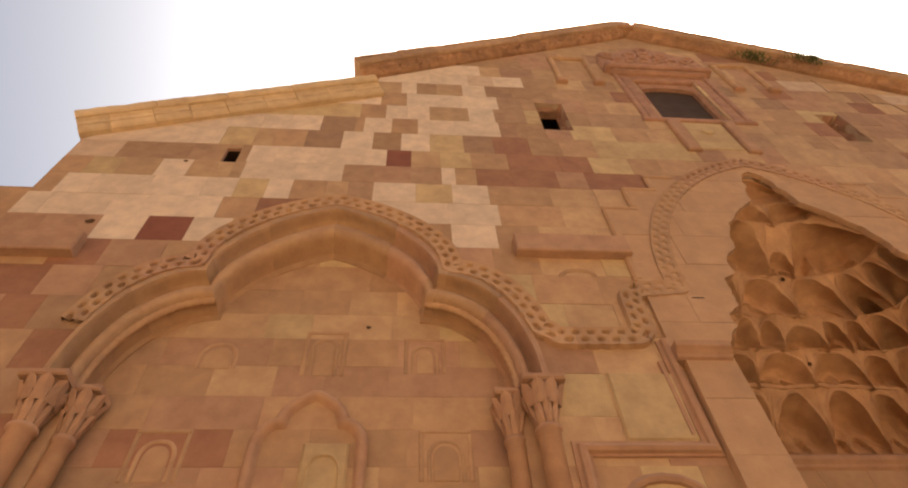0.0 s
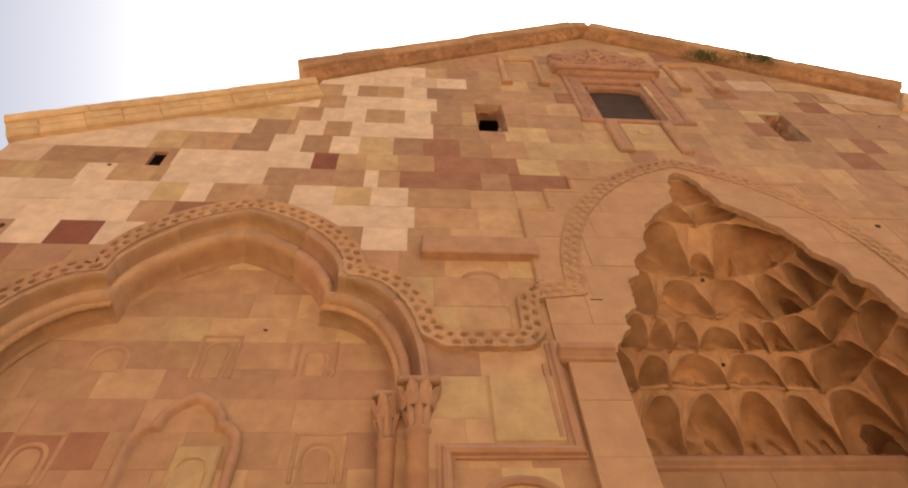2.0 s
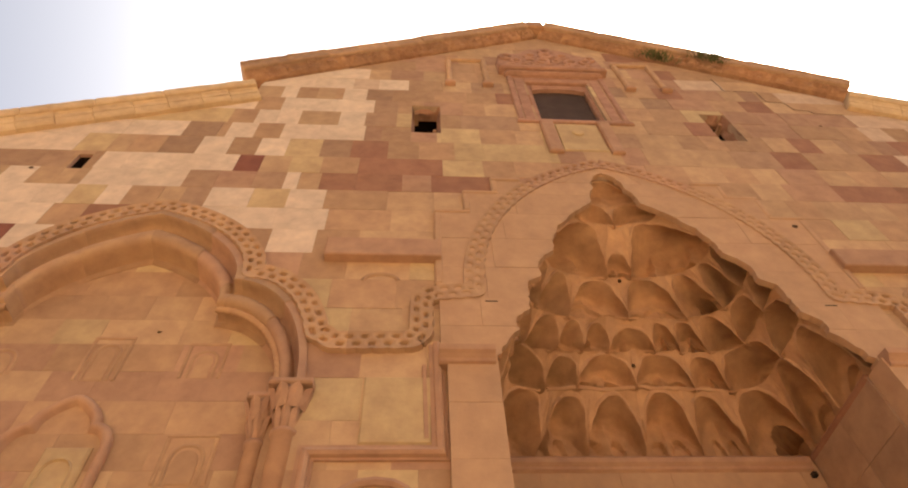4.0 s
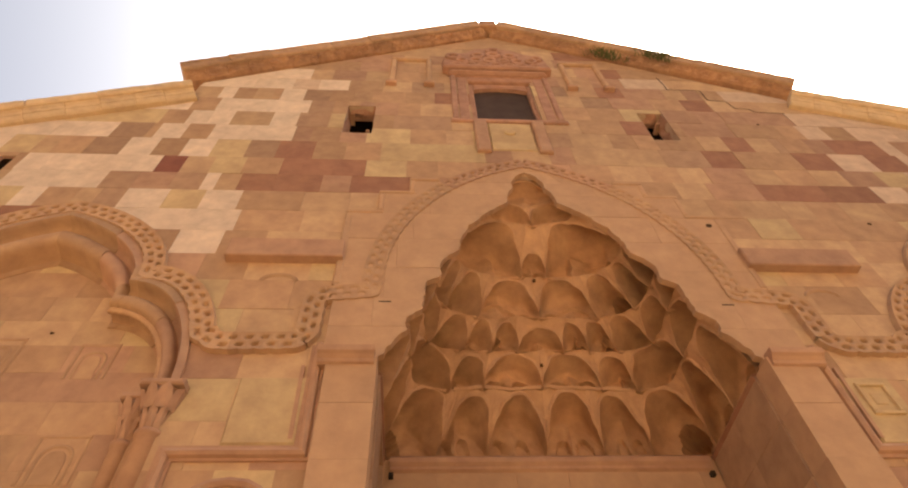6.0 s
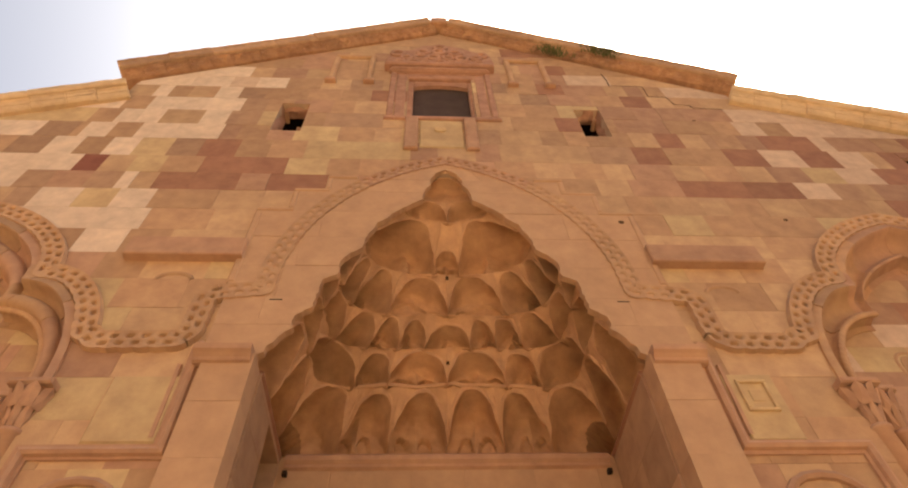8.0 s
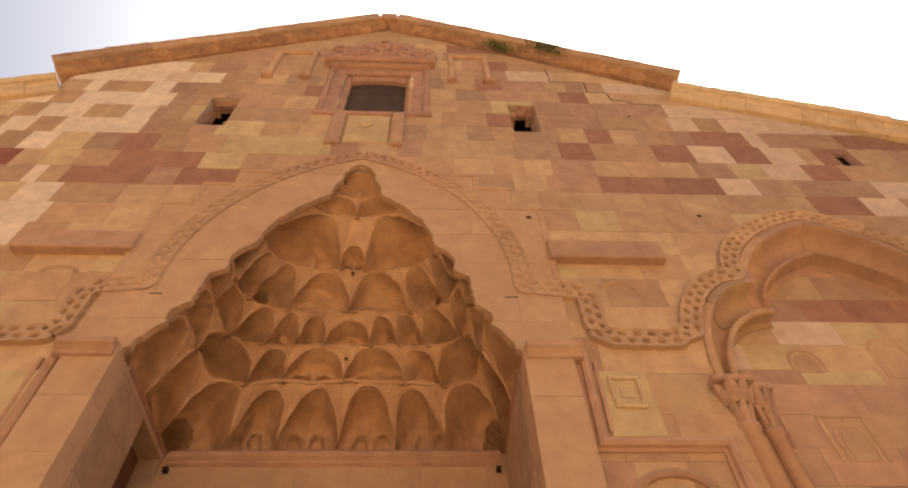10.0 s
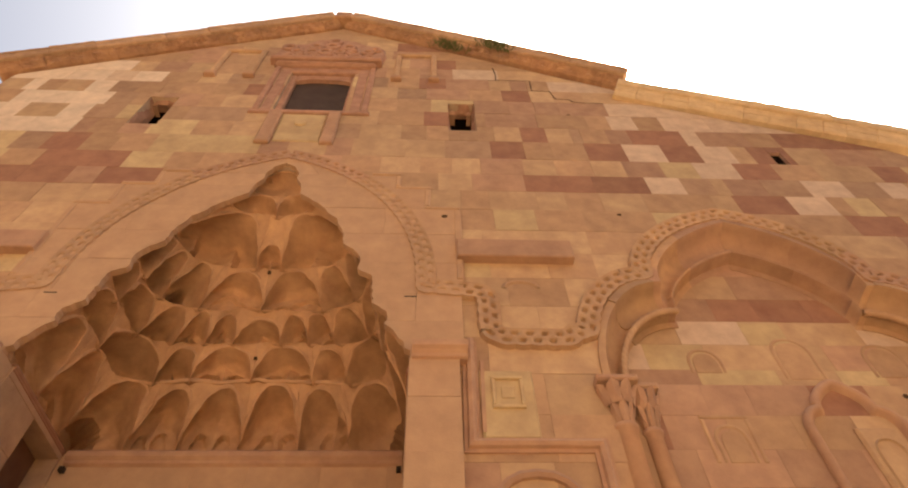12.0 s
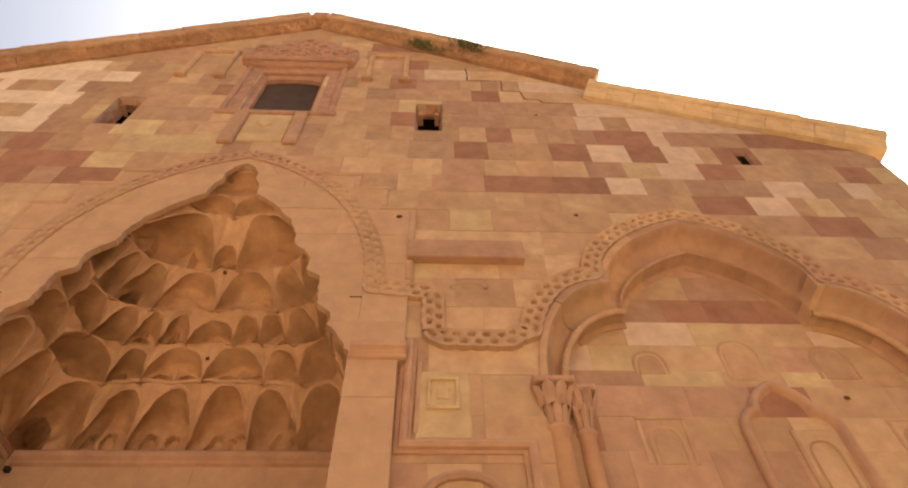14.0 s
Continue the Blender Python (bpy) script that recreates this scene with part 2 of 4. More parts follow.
# stones that stand out, course by course: kind, and where each begins and ends along the wall
KINDS = {"T": TAN, "S": SAND, "C": CREAM, "R": ROSE, "U": RUST, "D": DARK, "O": OCHRE, "N": BROWN, "P": PALE}
STONES = {
    13: "U-8.2:-7.6 R-7.6:-7.15",
    14: "T-8.3:-7.7 U-7.7:-7.25",
    15: "C-7.5:-7.05 D-7.05:-6.6 C-6.6:-6.2 C-3.93:-3.45 T-3.45:-2.99 S-2.99:-2.38",
    16: "U-6.02:-5.69 U-5.69:-5.36 C-5.36:-4.94 C-4.94:-4.44 C-4.44:-3.95 C-3.95:-3.38 T-3.38:-2.67 S-2.67:-2.09 U6.80:7.49",
    17: "T-5.72:-5.34 S-5.34:-5.09 N-5.09:-4.80 C-4.80:-4.31 O-4.31:-3.89 C-3.89:-3.46 T-3.46:-2.73 S-2.73:-2.18 U5.59:6.27 P6.27:6.79 T6.79:7.01",
    18: "C-6.35:-5.77 C-5.77:-5.18 N-5.18:-4.81 R-4.81:-4.37 N-4.37:-4.00 C-4.00:-3.83 S-3.83:-3.57 U-3.57:-3.13 U-3.13:-2.57 R-2.57:-2.21 U-2.21:-1.46 R2.36:3.02 U3.02:3.90 U3.90:4.59 P4.59:5.05 N5.05:5.45 N6.11:6.66 P6.66:7.21 N7.21:7.69 P7.69:8.06",
    19: "C-6.37:-6.04 C-6.04:-5.42 C-5.42:-5.00 C-5.00:-4.68 D-4.68:-4.37 S-4.37:-4.01 O-4.01:-3.61 T-3.61:-3.14 U-3.14:-2.47 U-2.47:-2.06 O-2.06:-1.53 S2.11:2.49 R2.49:3.05 S3.05:3.48 T3.48:3.97 S3.97:4.40 R4.40:4.91 P5.37:5.93 U5.93:6.46 T6.46:7.03",
    20: "S-6.40:-6.15 T-6.15:-5.75 N-5.75:-5.28 C-5.28:-4.88 T-4.88:-4.51 C-4.51:-4.13 O-4.13:-3.68 N-3.68:-3.28 U-3.28:-2.79 T-2.79:-2.37 T-2.37:-1.89 O-1.89:-1.49 U2.66:3.12 T3.12:3.51 T3.51:3.99 U3.99:4.53 P4.53:5.08 U5.08:5.58 P5.58:6.07",
    21: "C-6.39:-6.02 C-6.02:-5.61 N-5.61:-5.15 T-5.15:-5.03 C-5.03:-4.65 T-4.65:-4.29 C-4.29:-3.78 C-3.78:-3.14 R-3.14:-2.90 T-2.90:-2.49 S2.74:3.13 U3.13:3.50 S3.50:3.86 T4.01:4.39 U4.72:5.16 U5.16:5.52 P5.52:5.77",
    22: "T-5.11:-4.75 C-4.75:-4.44 C-4.44:-4.12 S-4.12:-3.55 C-3.55:-3.17 N-3.17:-2.71 P4.52:4.93 T4.93:5.33 P5.33:5.69 P5.69:6.06 N6.06:6.29 P6.29:6.70",
    23: "T-4.84:-4.46 C-4.46:-4.24 C-4.24:-3.64 C-3.64:-3.07 N-3.07:-2.71",
    24: "C-4.55:-4.31 T-4.31:-4.00 S-4.00:-3.72 T-3.72:-3.59 C-3.59:-3.22 N-3.22:-2.81 T-2.81:-2.44 T2.45:2.98 U2.98:3.44",
    25: "T3.44:3.81",
}


def schedule(course):
    out = []
    for word in STONES.get(course, "").split():
        p, q = word[1:].split(":")
        out.append((float(p), float(q), KINDS[word[0]]))
    return out


def stone_kind(x, z):
    r = rng.random()
    if -8.5 < x < -2.6 and z > 7.0 or -7.6 < x < -5.6 and z > 6.4:
        ramp = ((0.46, CREAM), (0.54, PALE), (0.72, SAND), (0.88, TAN), (0.92, OCHRE), (0.97, BROWN), (0.99, ROSE), (1.0, RUST))
    elif 1.8 < abs(x) < 3.7 and 5.3 < z < 8.1:
        ramp = ((0.0, CREAM), (0.56, SAND), (0.88, TAN), (1.0, OCHRE))
    elif x < -6.4:
        ramp = ((0.0, CREAM), (0.14, TAN), (0.46, ROSE), (0.72, BROWN), (1.0, RUST))
    elif x > 2.2 and z > 7.6:
        ramp = ((0.06, PALE), (0.34, SAND), (0.58, TAN), (0.62, OCHRE), (0.72, BROWN), (0.90, ROSE), (1.0, RUST))
    elif z > 7.6:
        ramp = ((0.0, CREAM), (0.26, SAND), (0.60, TAN), (0.66, OCHRE), (0.74, BROWN), (0.93, ROSE), (1.0, RUST))
    else:
        ramp = ((0.0, CREAM), (0.30, SAND), (0.72, TAN), (0.78, OCHRE), (0.82, BROWN), (1.0, ROSE))
    return next(m for top, m in ramp if r <= top)


PALETTE = [TAN, SAND, CREAM, ROSE, RUST, DARK, OCHRE, BROWN, PALE]
single, rest, backing = [], Soup(), Soup()
for course, (z0, z1) in enumerate(zip(COURSES, COURSES[1:])):
    known = schedule(course)
    for le, ri in stretches(z0, z1):
        steps = [z0 + (z1 - z0) * k / 3 for k in range(4)]
        if max(ri(z) - le(z) for z in steps) < 0.06:
            continue
        left, right = max(le(z0), le(z1)), min(ri(z0), ri(z1))
        inner = []
        x = left + rng.uniform(0.2, 0.55)
        while x < right - 0.22:
            inner.append(x)
            x += rng.choice((0.36, 0.44, 0.5, 0.55, 0.62, 0.8)) * rng.uniform(0.9, 1.1)
        inner = [x for x in inner if all(x < p - 0.17 or x > q + 0.17 for p, q, _ in known)]
        inner = sorted(set(inner + [e for p, q, _ in known for e in (p, q) if left + 0.08 < e < right - 0.08]))
        lines = [le] + [(lambda z, x=x: x) for x in inner] + [ri]
        for a, b in zip(lines, lines[1:]):
            xm, zm = (a(z0) + b(z0) + a(z1) + b(z1)) / 4, (z0 + z1) / 2
            mat = next((m for p, q, m in known if p <= xm <= q), None) or stone_kind(xm, zm)
            straight = abs(a(z0) - a(z1)) + abs(b(z0) - b(z1)) < 1e-6
            j = 0.0005
            pieces = []
            if straight:
                todo = [(a(zm), b(zm), z0, z1)]
                for h in HOLES:
                    todo = [q for t in todo for q in cut(t, h)]
                pieces = [(rect(p + j, q - j, s + j, t - j), rect(p, q, s, t)) for p, q, s, t in todo]
            else:
                def edge(fn, d):
                    return [(fn(min(max(z, z0 + d), z1 - d)) , min(max(z, z0 + d), z1 - d)) for z in steps]
                full = [(p, q) for p, q in edge(b, 0)] + [(p, q) for p, q in edge(a, 0)][::-1]
                slim = [(p - j, q) for p, q in edge(b, j)] + [(p + j, q) for p, q in edge(a, j)][::-1]
                pieces = [(slim, full)]
            for slim, full in pieces:
                y = rng.uniform(-0.004, 0.002)
                v, f = prism(slim, y, 0.2, 0.0012, False)
                if abs(xm) < 4.2 and 3.0 < zm < 8.6 and len(single) < 300:
                    single.append((v, f, mat))
                else:
                    rest.add(v, f, PALETTE.index(mat))
                backing.add(*prism(full, 0.006, 0.13, 0.001))
wall_front = tagged(backing.ob("wall_front", MORTAR), "tall church-like facade wall of coursed multicoloured sandstone blocks", "wall", kind="structure")
tagged(rest.ob("masonry", PALETTE, wall_front), "coursed tan, cream and rust sandstone blocks", kind="stuff")

# ---------------------------------------------------------------- ground, body of the building, added court walls
mesh_ob("ground", [(-400, -400, 0), (400, -400, 0), (400, 400, 0), (-400, 400, 0)], [(0, 1, 2, 3)], PAVING)
tagged(bpy.data.objects["ground"], "pale dusty stone paving of the court", "ground", kind="structure")
body = Soup()
for x0, x1 in ((LEFT, LEFT + 0.7), (RIGHT - 0.7, RIGHT)):
    body.add(*box(x0 + 0.002, x1 - 0.002, 0.72, 12.0, 0.0, 8.6))
body.add(*box(LEFT + 0.71, RIGHT - 0.71, 11.3, 12.0, 0.0, 8.6))
tagged(body.ob("wall_back", TAN), "plain side and back walls of tan stone", "wall", kind="structure")
roof = Soup()
prof = [(LEFT - 0.02, 8.78), (-4.95, 10.40), (-4.95, 11.1), (0, 14.10), (4.95, 11.1), (4.95, 10.62), (RIGHT + 0.02, 8.95)]
v = [(x, y, z) for y in (0.05, 12.1) for x, z in prof] + [(x, y, z - 0.25) for y in (0.05, 12.1) for x, z in prof]
f = [(i, i + 1, i + 8, i + 7) for i in range(6)] + [(i + 14, i + 21, i + 22, i + 15) for i in range(6)] + [(i, i + 14, i + 15, i + 1) for i in range(6)] + [(i + 7, i + 8, i + 22, i + 21) for i in range(6)]
f += [(0, 7, 21, 14), (6, 20, 27, 13)]
roof.add(v, f)
tagged(roof.ob("roof", EAVES), "stepped stone gable roof behind the facade", "roof", kind="structure")
side = Soup()
side.add(*box(LEFT - 9.0, LEFT - 0.004, 0.35, 1.0, 0.0, 7.95))
side.add(*box(RIGHT + 0.004, RIGHT + 8.1, 0.35, 1.0, 0.0, 7.0))
tagged(side.ob("wall_side", TAN), "lower adjoining walls of tan stone", "wall", kind="structure")
# unseen walls added to bounce light onto the facade and limit it from the right
court = Soup()
court.add(*box(-18, 18, -17.0, -16.2, 0.0, 6.5))
court.add(*box(-18.8, -18.004, -17.0, 1.0, 0.0, 6.5))
court.add(*box(16.004, 16.8, -16.198, 0.348, 0.0, 8.0))
tagged(court.ob("wall_court", SAND), "unseen sandstone walls added to bounce and limit the light", "wall", kind="structure")

# ---------------------------------------------------------------- cornices
def slope_cornice(name, label, a, b, section, mat, length, seed, rough=0.008, thing=None):
    """A sloping stone cornice from a to b, in separate stones."""
    thing = thing or tagged(empty(name, (a[0], 0, a[1])), label, "cornice", "cornices of the facade")
    r = random.Random(seed)
    run = math.hypot(b[0] - a[0], b[1] - a[1])
    s = 0.0
    while s < run - 0.05:
        e = min(run, s + length * r.uniform(0.75, 1.25))
        if run - e < 0.25:
            e = run
        dy, dn = r.uniform(-0.014, 0.008), r.uniform(-0.006, 0.006)
        pts = []
        spots = [s, s + 0.012] + [s + (e - s) * k / 26 for k in range(1, 26)] + [e - 0.012, e]
        for w_ in spots:
            q = w_ / run
            pts.append((a[0] + (b[0] - a[0]) * q - thing.location.x, a[1] + (b[1] - a[1]) * q - thing.location.z))
        v, f = sweep(pts, [(o + (dn + r.uniform(-0.003, 0.003) if o > 0.05 else 0), y + dy) for o, y in section], True)
        m_ = len(section)
        v = [(x, y + (0.014 if y < 0 and (i < m_ or i >= len(v) - m_) else 0), z) for i, (x, y, z) in enumerate(v)]
        v = [(x, y + rough * noise.noise((x * 9, y * 13, z * 9 + seed)), z + rough * noise.noise((x * 8 + 9, y * 13, z * 9 + seed))) for x, y, z in v]
        if mat is EAVES:  # the lower mouldings are eaten away
            worn = [max(0.0, 1 - abs(section[i % m_][0] - 0.10) / 0.13) if section[i % m_][1] < 0 else 0.0 for i in range(len(v))]
            v = [(x, y + k * (0.05 * noise.noise((x * 5, z * 5, seed)) + 0.045 * noise.noise((x * 14, y * 9, z * 14 + seed))),
                  z + k * (0.05 * noise.noise((x * 6 + 3, z * 6, seed)) + 0.03 * noise.noise((x * 15, 4.0, z * 15)))) for (x, y, z), k in zip(v, worn)]
        mesh_ob("cornice_stone", v, f, mat, thing)
        s = e
    return thing


UPPER = [(0.0, 0.3), (0.0, -0.05), (0.03, -0.10), (0.08, -0.08), (0.115, -0.135), (0.16, -0.12), (0.19, -0.16), (0.20, 0.3)]
CROWN = [(0.201, 0.3), (0.201, -0.19), (0.22, -0.215), (0.37, -0.225), (0.385, -0.25), (0.41, -0.245), (0.41, 0.3)]
LOWER = [(0.0, 0.3), (0.0, -0.06), (0.03, -0.085), (0.10, -0.105), (0.115, -0.085), (0.13, -0.11), (0.20, -0.115), (0.225, -0.135), (0.245, -0.14), (0.245, 0.3)]
FASCIA = [(0.246, 0.3), (0.246, -0.17), (0.27, -0.19), (0.36, -0.21), (0.375, -0.205), (0.38, 0.3)]
for label, a, b, seed in (("weathered brown stone raking cornice of the gable", (-5.14, 10.98), (-0.02, 13.98), 1), ("weathered brown stone raking cornice with dry grass", (0.02, 14.00), (5.04, 11.14), 2)):
    high = slope_cornice("gable_cornice", label, a, b, UPPER, EAVES, 0.42, seed, 0.016)
    slope_cornice("", "", a, b, CROWN, FASCIA_STONE, 0.95, seed + 20, 0.009, high)
for a, b, k, seed in (((-8.50, 8.58), (-4.80, 10.33), 1.0, 3), ((4.80, 10.70), (8.86, 8.952), 1.1, 4)):
    low = slope_cornice("lower_cornice", "yellow moulded stone cornice of the lower roof", a, b, [(o * k, y) for o, y in LOWER], CORNICE, 0.42, seed)
    slope_cornice("", "", a, b, [(o * k, y) for o, y in FASCIA], CORNICE, 1.1, seed + 10, 0.008, low)
tagged(mesh_ob("apex_stone", *box(-0.17, 0.17, -0.23, 0.3, 14.12, 14.46, 0.03), EAVES), "worn ridge stone at the gable tip", "stone")


def grass_tuft(at, n, size, seed):
    r = random.Random(seed)
    s = Soup()
    for _ in range(n):
        x, y, z = at[0] + r.gauss(0, size), at[1] + r.uniform(-0.06, 0.08), at[2] - abs(r.gauss(0, 0.03))
        z -= (x - at[0]) * 0.585
        h, lean, turn, w = r.uniform(0.05, 0.14), r.gauss(0, 0.08), r.uniform(0, 6.28), r.uniform(0.006, 0.014)
        c, q = math.cos(turn) * w, math.sin(turn) * w
        drop = r.uniform(-0.25, 0.8) * h
        s.add([(x - c, y - q, z), (x + c, y + q, z), (x + lean * 0.5 + c, y - 0.05, z + drop * 0.7), (x + lean, y - 0.1, z + drop)], [(0, 1, 2), (0, 2, 3)])
    return tagged(s.ob("grass_tuft", GREEN), "dry green grass growing from the cornice joints", "grass", "grass on the cornice", "stuff")


grass_tuft((2.15, -0.13, 12.74), 170, 0.15, 5)
grass_tuft((3.0, -0.26, 12.42), 180, 0.13, 6)

# ---------------------------------------------------------------- portal surround
portal = tagged(empty("portal_surround", (0, 0, 0)), "smooth rose stone portal surround with stepped outer edge", "portal")
PLATE_COURSES = [0.0, 0.5, 1.0, 1.5, 2.0, 2.5, 3.0, 3.45, 3.95, 4.45, 4.95, 5.34, 5.72, 6.2, 6.7, 7.2, 7.65, 7.95, 8.26]
prng = random.Random(11)
for z0, z1 in zip(PLATE_COURSES, PLATE_COURSES[1:]):
    for sgn in (-1, 1):
        zs = [z0 + 0.001 + (z1 - z0 - 0.002) * k / 14 for k in range(15)]
        outer = (lambda z: plate_half(min(z, z1 - 0.01))) if z1 < 8 else (lambda z: portal_arc(z) - 0.05)
        wid = outer(z0 + 0.01) - opening((z0 + z1) / 2)
        parts_ = [(0.0, 1.0)] if wid < 0.6 else [(0.0, 0.5 + prng.uniform(-0.12, 0.12))]
        if parts_[0][1] < 1:
            parts_.append((parts_[0][1], 1.0))
        for p, q in parts_:
            def at(z, k):
                i, o = opening(z), outer(z)
                m = sum(opening(zz) for zz in zs) / len(zs)
                m = m + (o - m) * k
                return i if k == 0 else o if k == 1 else m
            a = [(sgn * (at(z, p) + (0.001 if p else 0)), z) for z in zs]
            b = [(sgn * (at(z, q) - 0.001), z) for z in zs]
            out = b + a[::-1] if sgn > 0 else a + b[::-1]
            front = -0.085 if z1 <= 4.96 else -0.04
            mesh_ob("plate_stone", *prism(out, front + prng.uniform(-0.003, 0.003), 0.16 if z1 <= 4.96 else 0.03, 0.0015), PLATE, portal)
mesh_ob("plate_stone", *prism([(-0.35, 8.262), (0.35, 8.262), (0.2, 8.40), (-0.2, 8.40)], -0.04, 0.1, 0.005), PLATE, portal)


def bars(thing, name, mat, runs, y0, y1, c=0.012):
    for x0, x1, z0, z1 in runs:
        mesh_ob(name, *box(min(x0, x1), max(x0, x1), y0, y1, z0, z1, c), mat, thing)


for sgn in (-1, 1):
    # stepped edge mouldings of the surround
    bars(portal, "edge_moulding", PLATE, [(sgn * 2.10, sgn * 2.19, 5.93, 7.20), (sgn * 1.76, sgn * 1.84, 7.26, 7.64), (sgn * 1.40, sgn * 1.48, 7.70, 7.96)], -0.05, 0.05, 0.02)
    bars(portal, "edge_moulding", PLATE, [(sgn * 1.76, sgn * 2.19, 7.20, 7.26), (sgn * 1.40, sgn * 1.84, 7.64, 7.70), (sgn * 1.10, sgn * 1.48, 7.96, 8.02)], -0.053, 0.05, 0.02)
    # cap of the pilaster: fillet, cove and slab
    cap = [(-0.085, 4.84), (-0.11, 4.85), (-0.115, 4.88), (-0.14, 4.91), (-0.165, 4.93), (-0.17, 4.985), (-0.05, 5.0)]
    x0, x1 = sgn * 1.70, sgn * 2.17
    v = [(x, y, z) for x in (min(x0, x1), max(x0, x1)) for y, z in cap + [(0.1, 5.0), (0.1, 4.84)]]
    k = len(cap) + 2
    mesh_ob("pilaster_cap", v, [(i, (i + 1) % k, k + (i + 1) % k, k + i) for i in range(k)] + [tuple(range(k))[::-1], tuple(range(k, 2 * k))], ROSE, portal)
    # slit of a lost clamp: a thin bar, its shaded depth given by dark colour
    mesh_ob("clamp_slit", *box(sgn * 1.66 - 0.06, sgn * 1.66 + 0.06, -0.045, 0.0, 5.665, 5.68, 0.002), IRON_AND_SLIT, portal)

# ---------------------------------------------------------------- niche behind the portal
niche, niche_stones = Soup(), []
for i, (z0, z1) in enumerate(zip(PLATE_COURSES[:10], PLATE_COURSES[1:11])):
    x, row = -1.66, []
    while x < 1.66:
        e = min(1.66, x + prng.uniform(0.5, 0.9))
        if 1.66 - e < 0.2:
            e = 1.66
        niche_stones.append(prism(rect(x + 0.002, e - 0.002, z0 + 0.002, z1 - 0.002), 1.38 + prng.uniform(-0.003, 0.003), 1.5, 0.004, False))
        x = e
niche.add(*box(-1.9, 1.9, 1.387, 2.1, 0.0, 4.9))
niche.add(*box(-2.1, 2.1, 2.0, 2.2, 4.902, 8.9))
for x0, x1 in ((-2.1, -2.0), (2.0, 2.1)):
    niche.add(*box(x0, x1, 0.14, 1.998, 4.902, 8.9))
niche.add(*box(-1.998, 1.998, 0.21, 1.998, 8.8, 8.9))
wall_niche = tagged(niche.ob("wall_niche", PLATE), "smooth stone back wall of the portal niche", "wall", kind="structure")
for v, f in niche_stones:
    mesh_ob("block", v, f, PLATE, wall_niche)
for sgn in (-1, 1):
    s = Soup()

    def side_stone(y0, y1, z0, z1, out=None, s=s, sgn=sgn):
        v, f = prism(out or rect(y0, y1, z0, z1), 0.0, 0.46 if sgn > 0 else 1.05, 0.003)
        s.add([(sgn * (1.66 + b), a, c) for a, b, c in v], [q if sgn < 0 else q[::-1] for q in f])

    for z0, z1 in zip(PLATE_COURSES[:10], PLATE_COURSES[1:11]):
        a0, a1 = 0.165, 1.375
        if sgn > 0:
            side_stone(a0, 0.75, z0 + 0.001, z1 - 0.001)
            side_stone(0.752, a1, z0 + 0.001, z1 - 0.001)
        elif z1 < 4.5:
            side_stone(a0, 0.74, z0 + 0.001, z1 - 0.001)
            side_stone(1.345, a1, z0 + 0.001, z1 - 0.001)
        else:
            side_stone(a0, 0.74, z0 + 0.001, 4.86)
            side_stone(1.345, a1, z0 + 0.001, 4.86)
            side_stone(a0, a1, 4.862, z1 - 0.001)
    v, f = box(0.3, 1.374, 0.0, 0.05, 0.0, 4.9)
    s.add([(sgn * ((2.10 if sgn > 0 else 2.68) + b), a, c) for a, b, c in v], f)
    jamb = tagged(s.ob("wall_jamb", BROWN), "stone jamb wall of the portal with a square side niche" if sgn < 0 else "plain stone jamb wall of the portal", "wall", kind="structure")
    if sgn < 0:
        # dark brown board keeps the inside of the recess dark
        mesh_ob("recess_board", [(-1.86 - b, a, c) for a, b, c in box(0.742, 1.343, 0.0, 0.04, 0.0, 4.858)[0]], box(0.742, 1.343, 0, 0.04, 0, 4.858)[1], RECESS_BROWN, jamb, "dark brown board across the recess")

# ---------------------------------------------------------------- stalactite vault of the portal
def plan_curve(level, count=400):
    z, w, d, n = level
    a = np.linspace(0, math.pi, count)
    x = -w * np.sign(np.cos(a)) * np.abs(np.cos(a)) ** (2 / n)
    y = 0.035 + d * np.abs(np.sin(a)) ** (2 / n)
    s = np.r_[0, np.cumsum(np.hypot(np.diff(x), np.diff(y)))]
    return lambda u: (float(np.interp(u * s[-1], s, x)), float(np.interp(u * s[-1], s, y)))


CURVES = [plan_curve(level) for level in LEVELS]


vault = tagged(empty("stalactite_vault", (0, 1.0, 4.98)), "carved orange stone stalactite vault of tiered hollow cells", "vault")
vr = random.Random(5)


def vault_mesh(name, verts, faces, angle=27):
    worn = []
    for x, y, z in verts:
        p = Vector((x, y, z))
        d = noise.noise_vector(p * 3.5) * 0.026 + noise.noise_vector(p * 8.0) * 0.017 + noise.noise_vector(p * 21.0) * 0.005
        keep = min(1.0, max(0.0, (y - 0.04) / 0.1))
        worn.append((x + d.x * keep, y - 1.0 + d.y * keep, z - 4.98 + d.z * keep))
    o = mesh_ob(name, worn, faces, CARVED, vault, smooth=True)
    o.data.set_sharp_from_angle(angle=radians(angle))


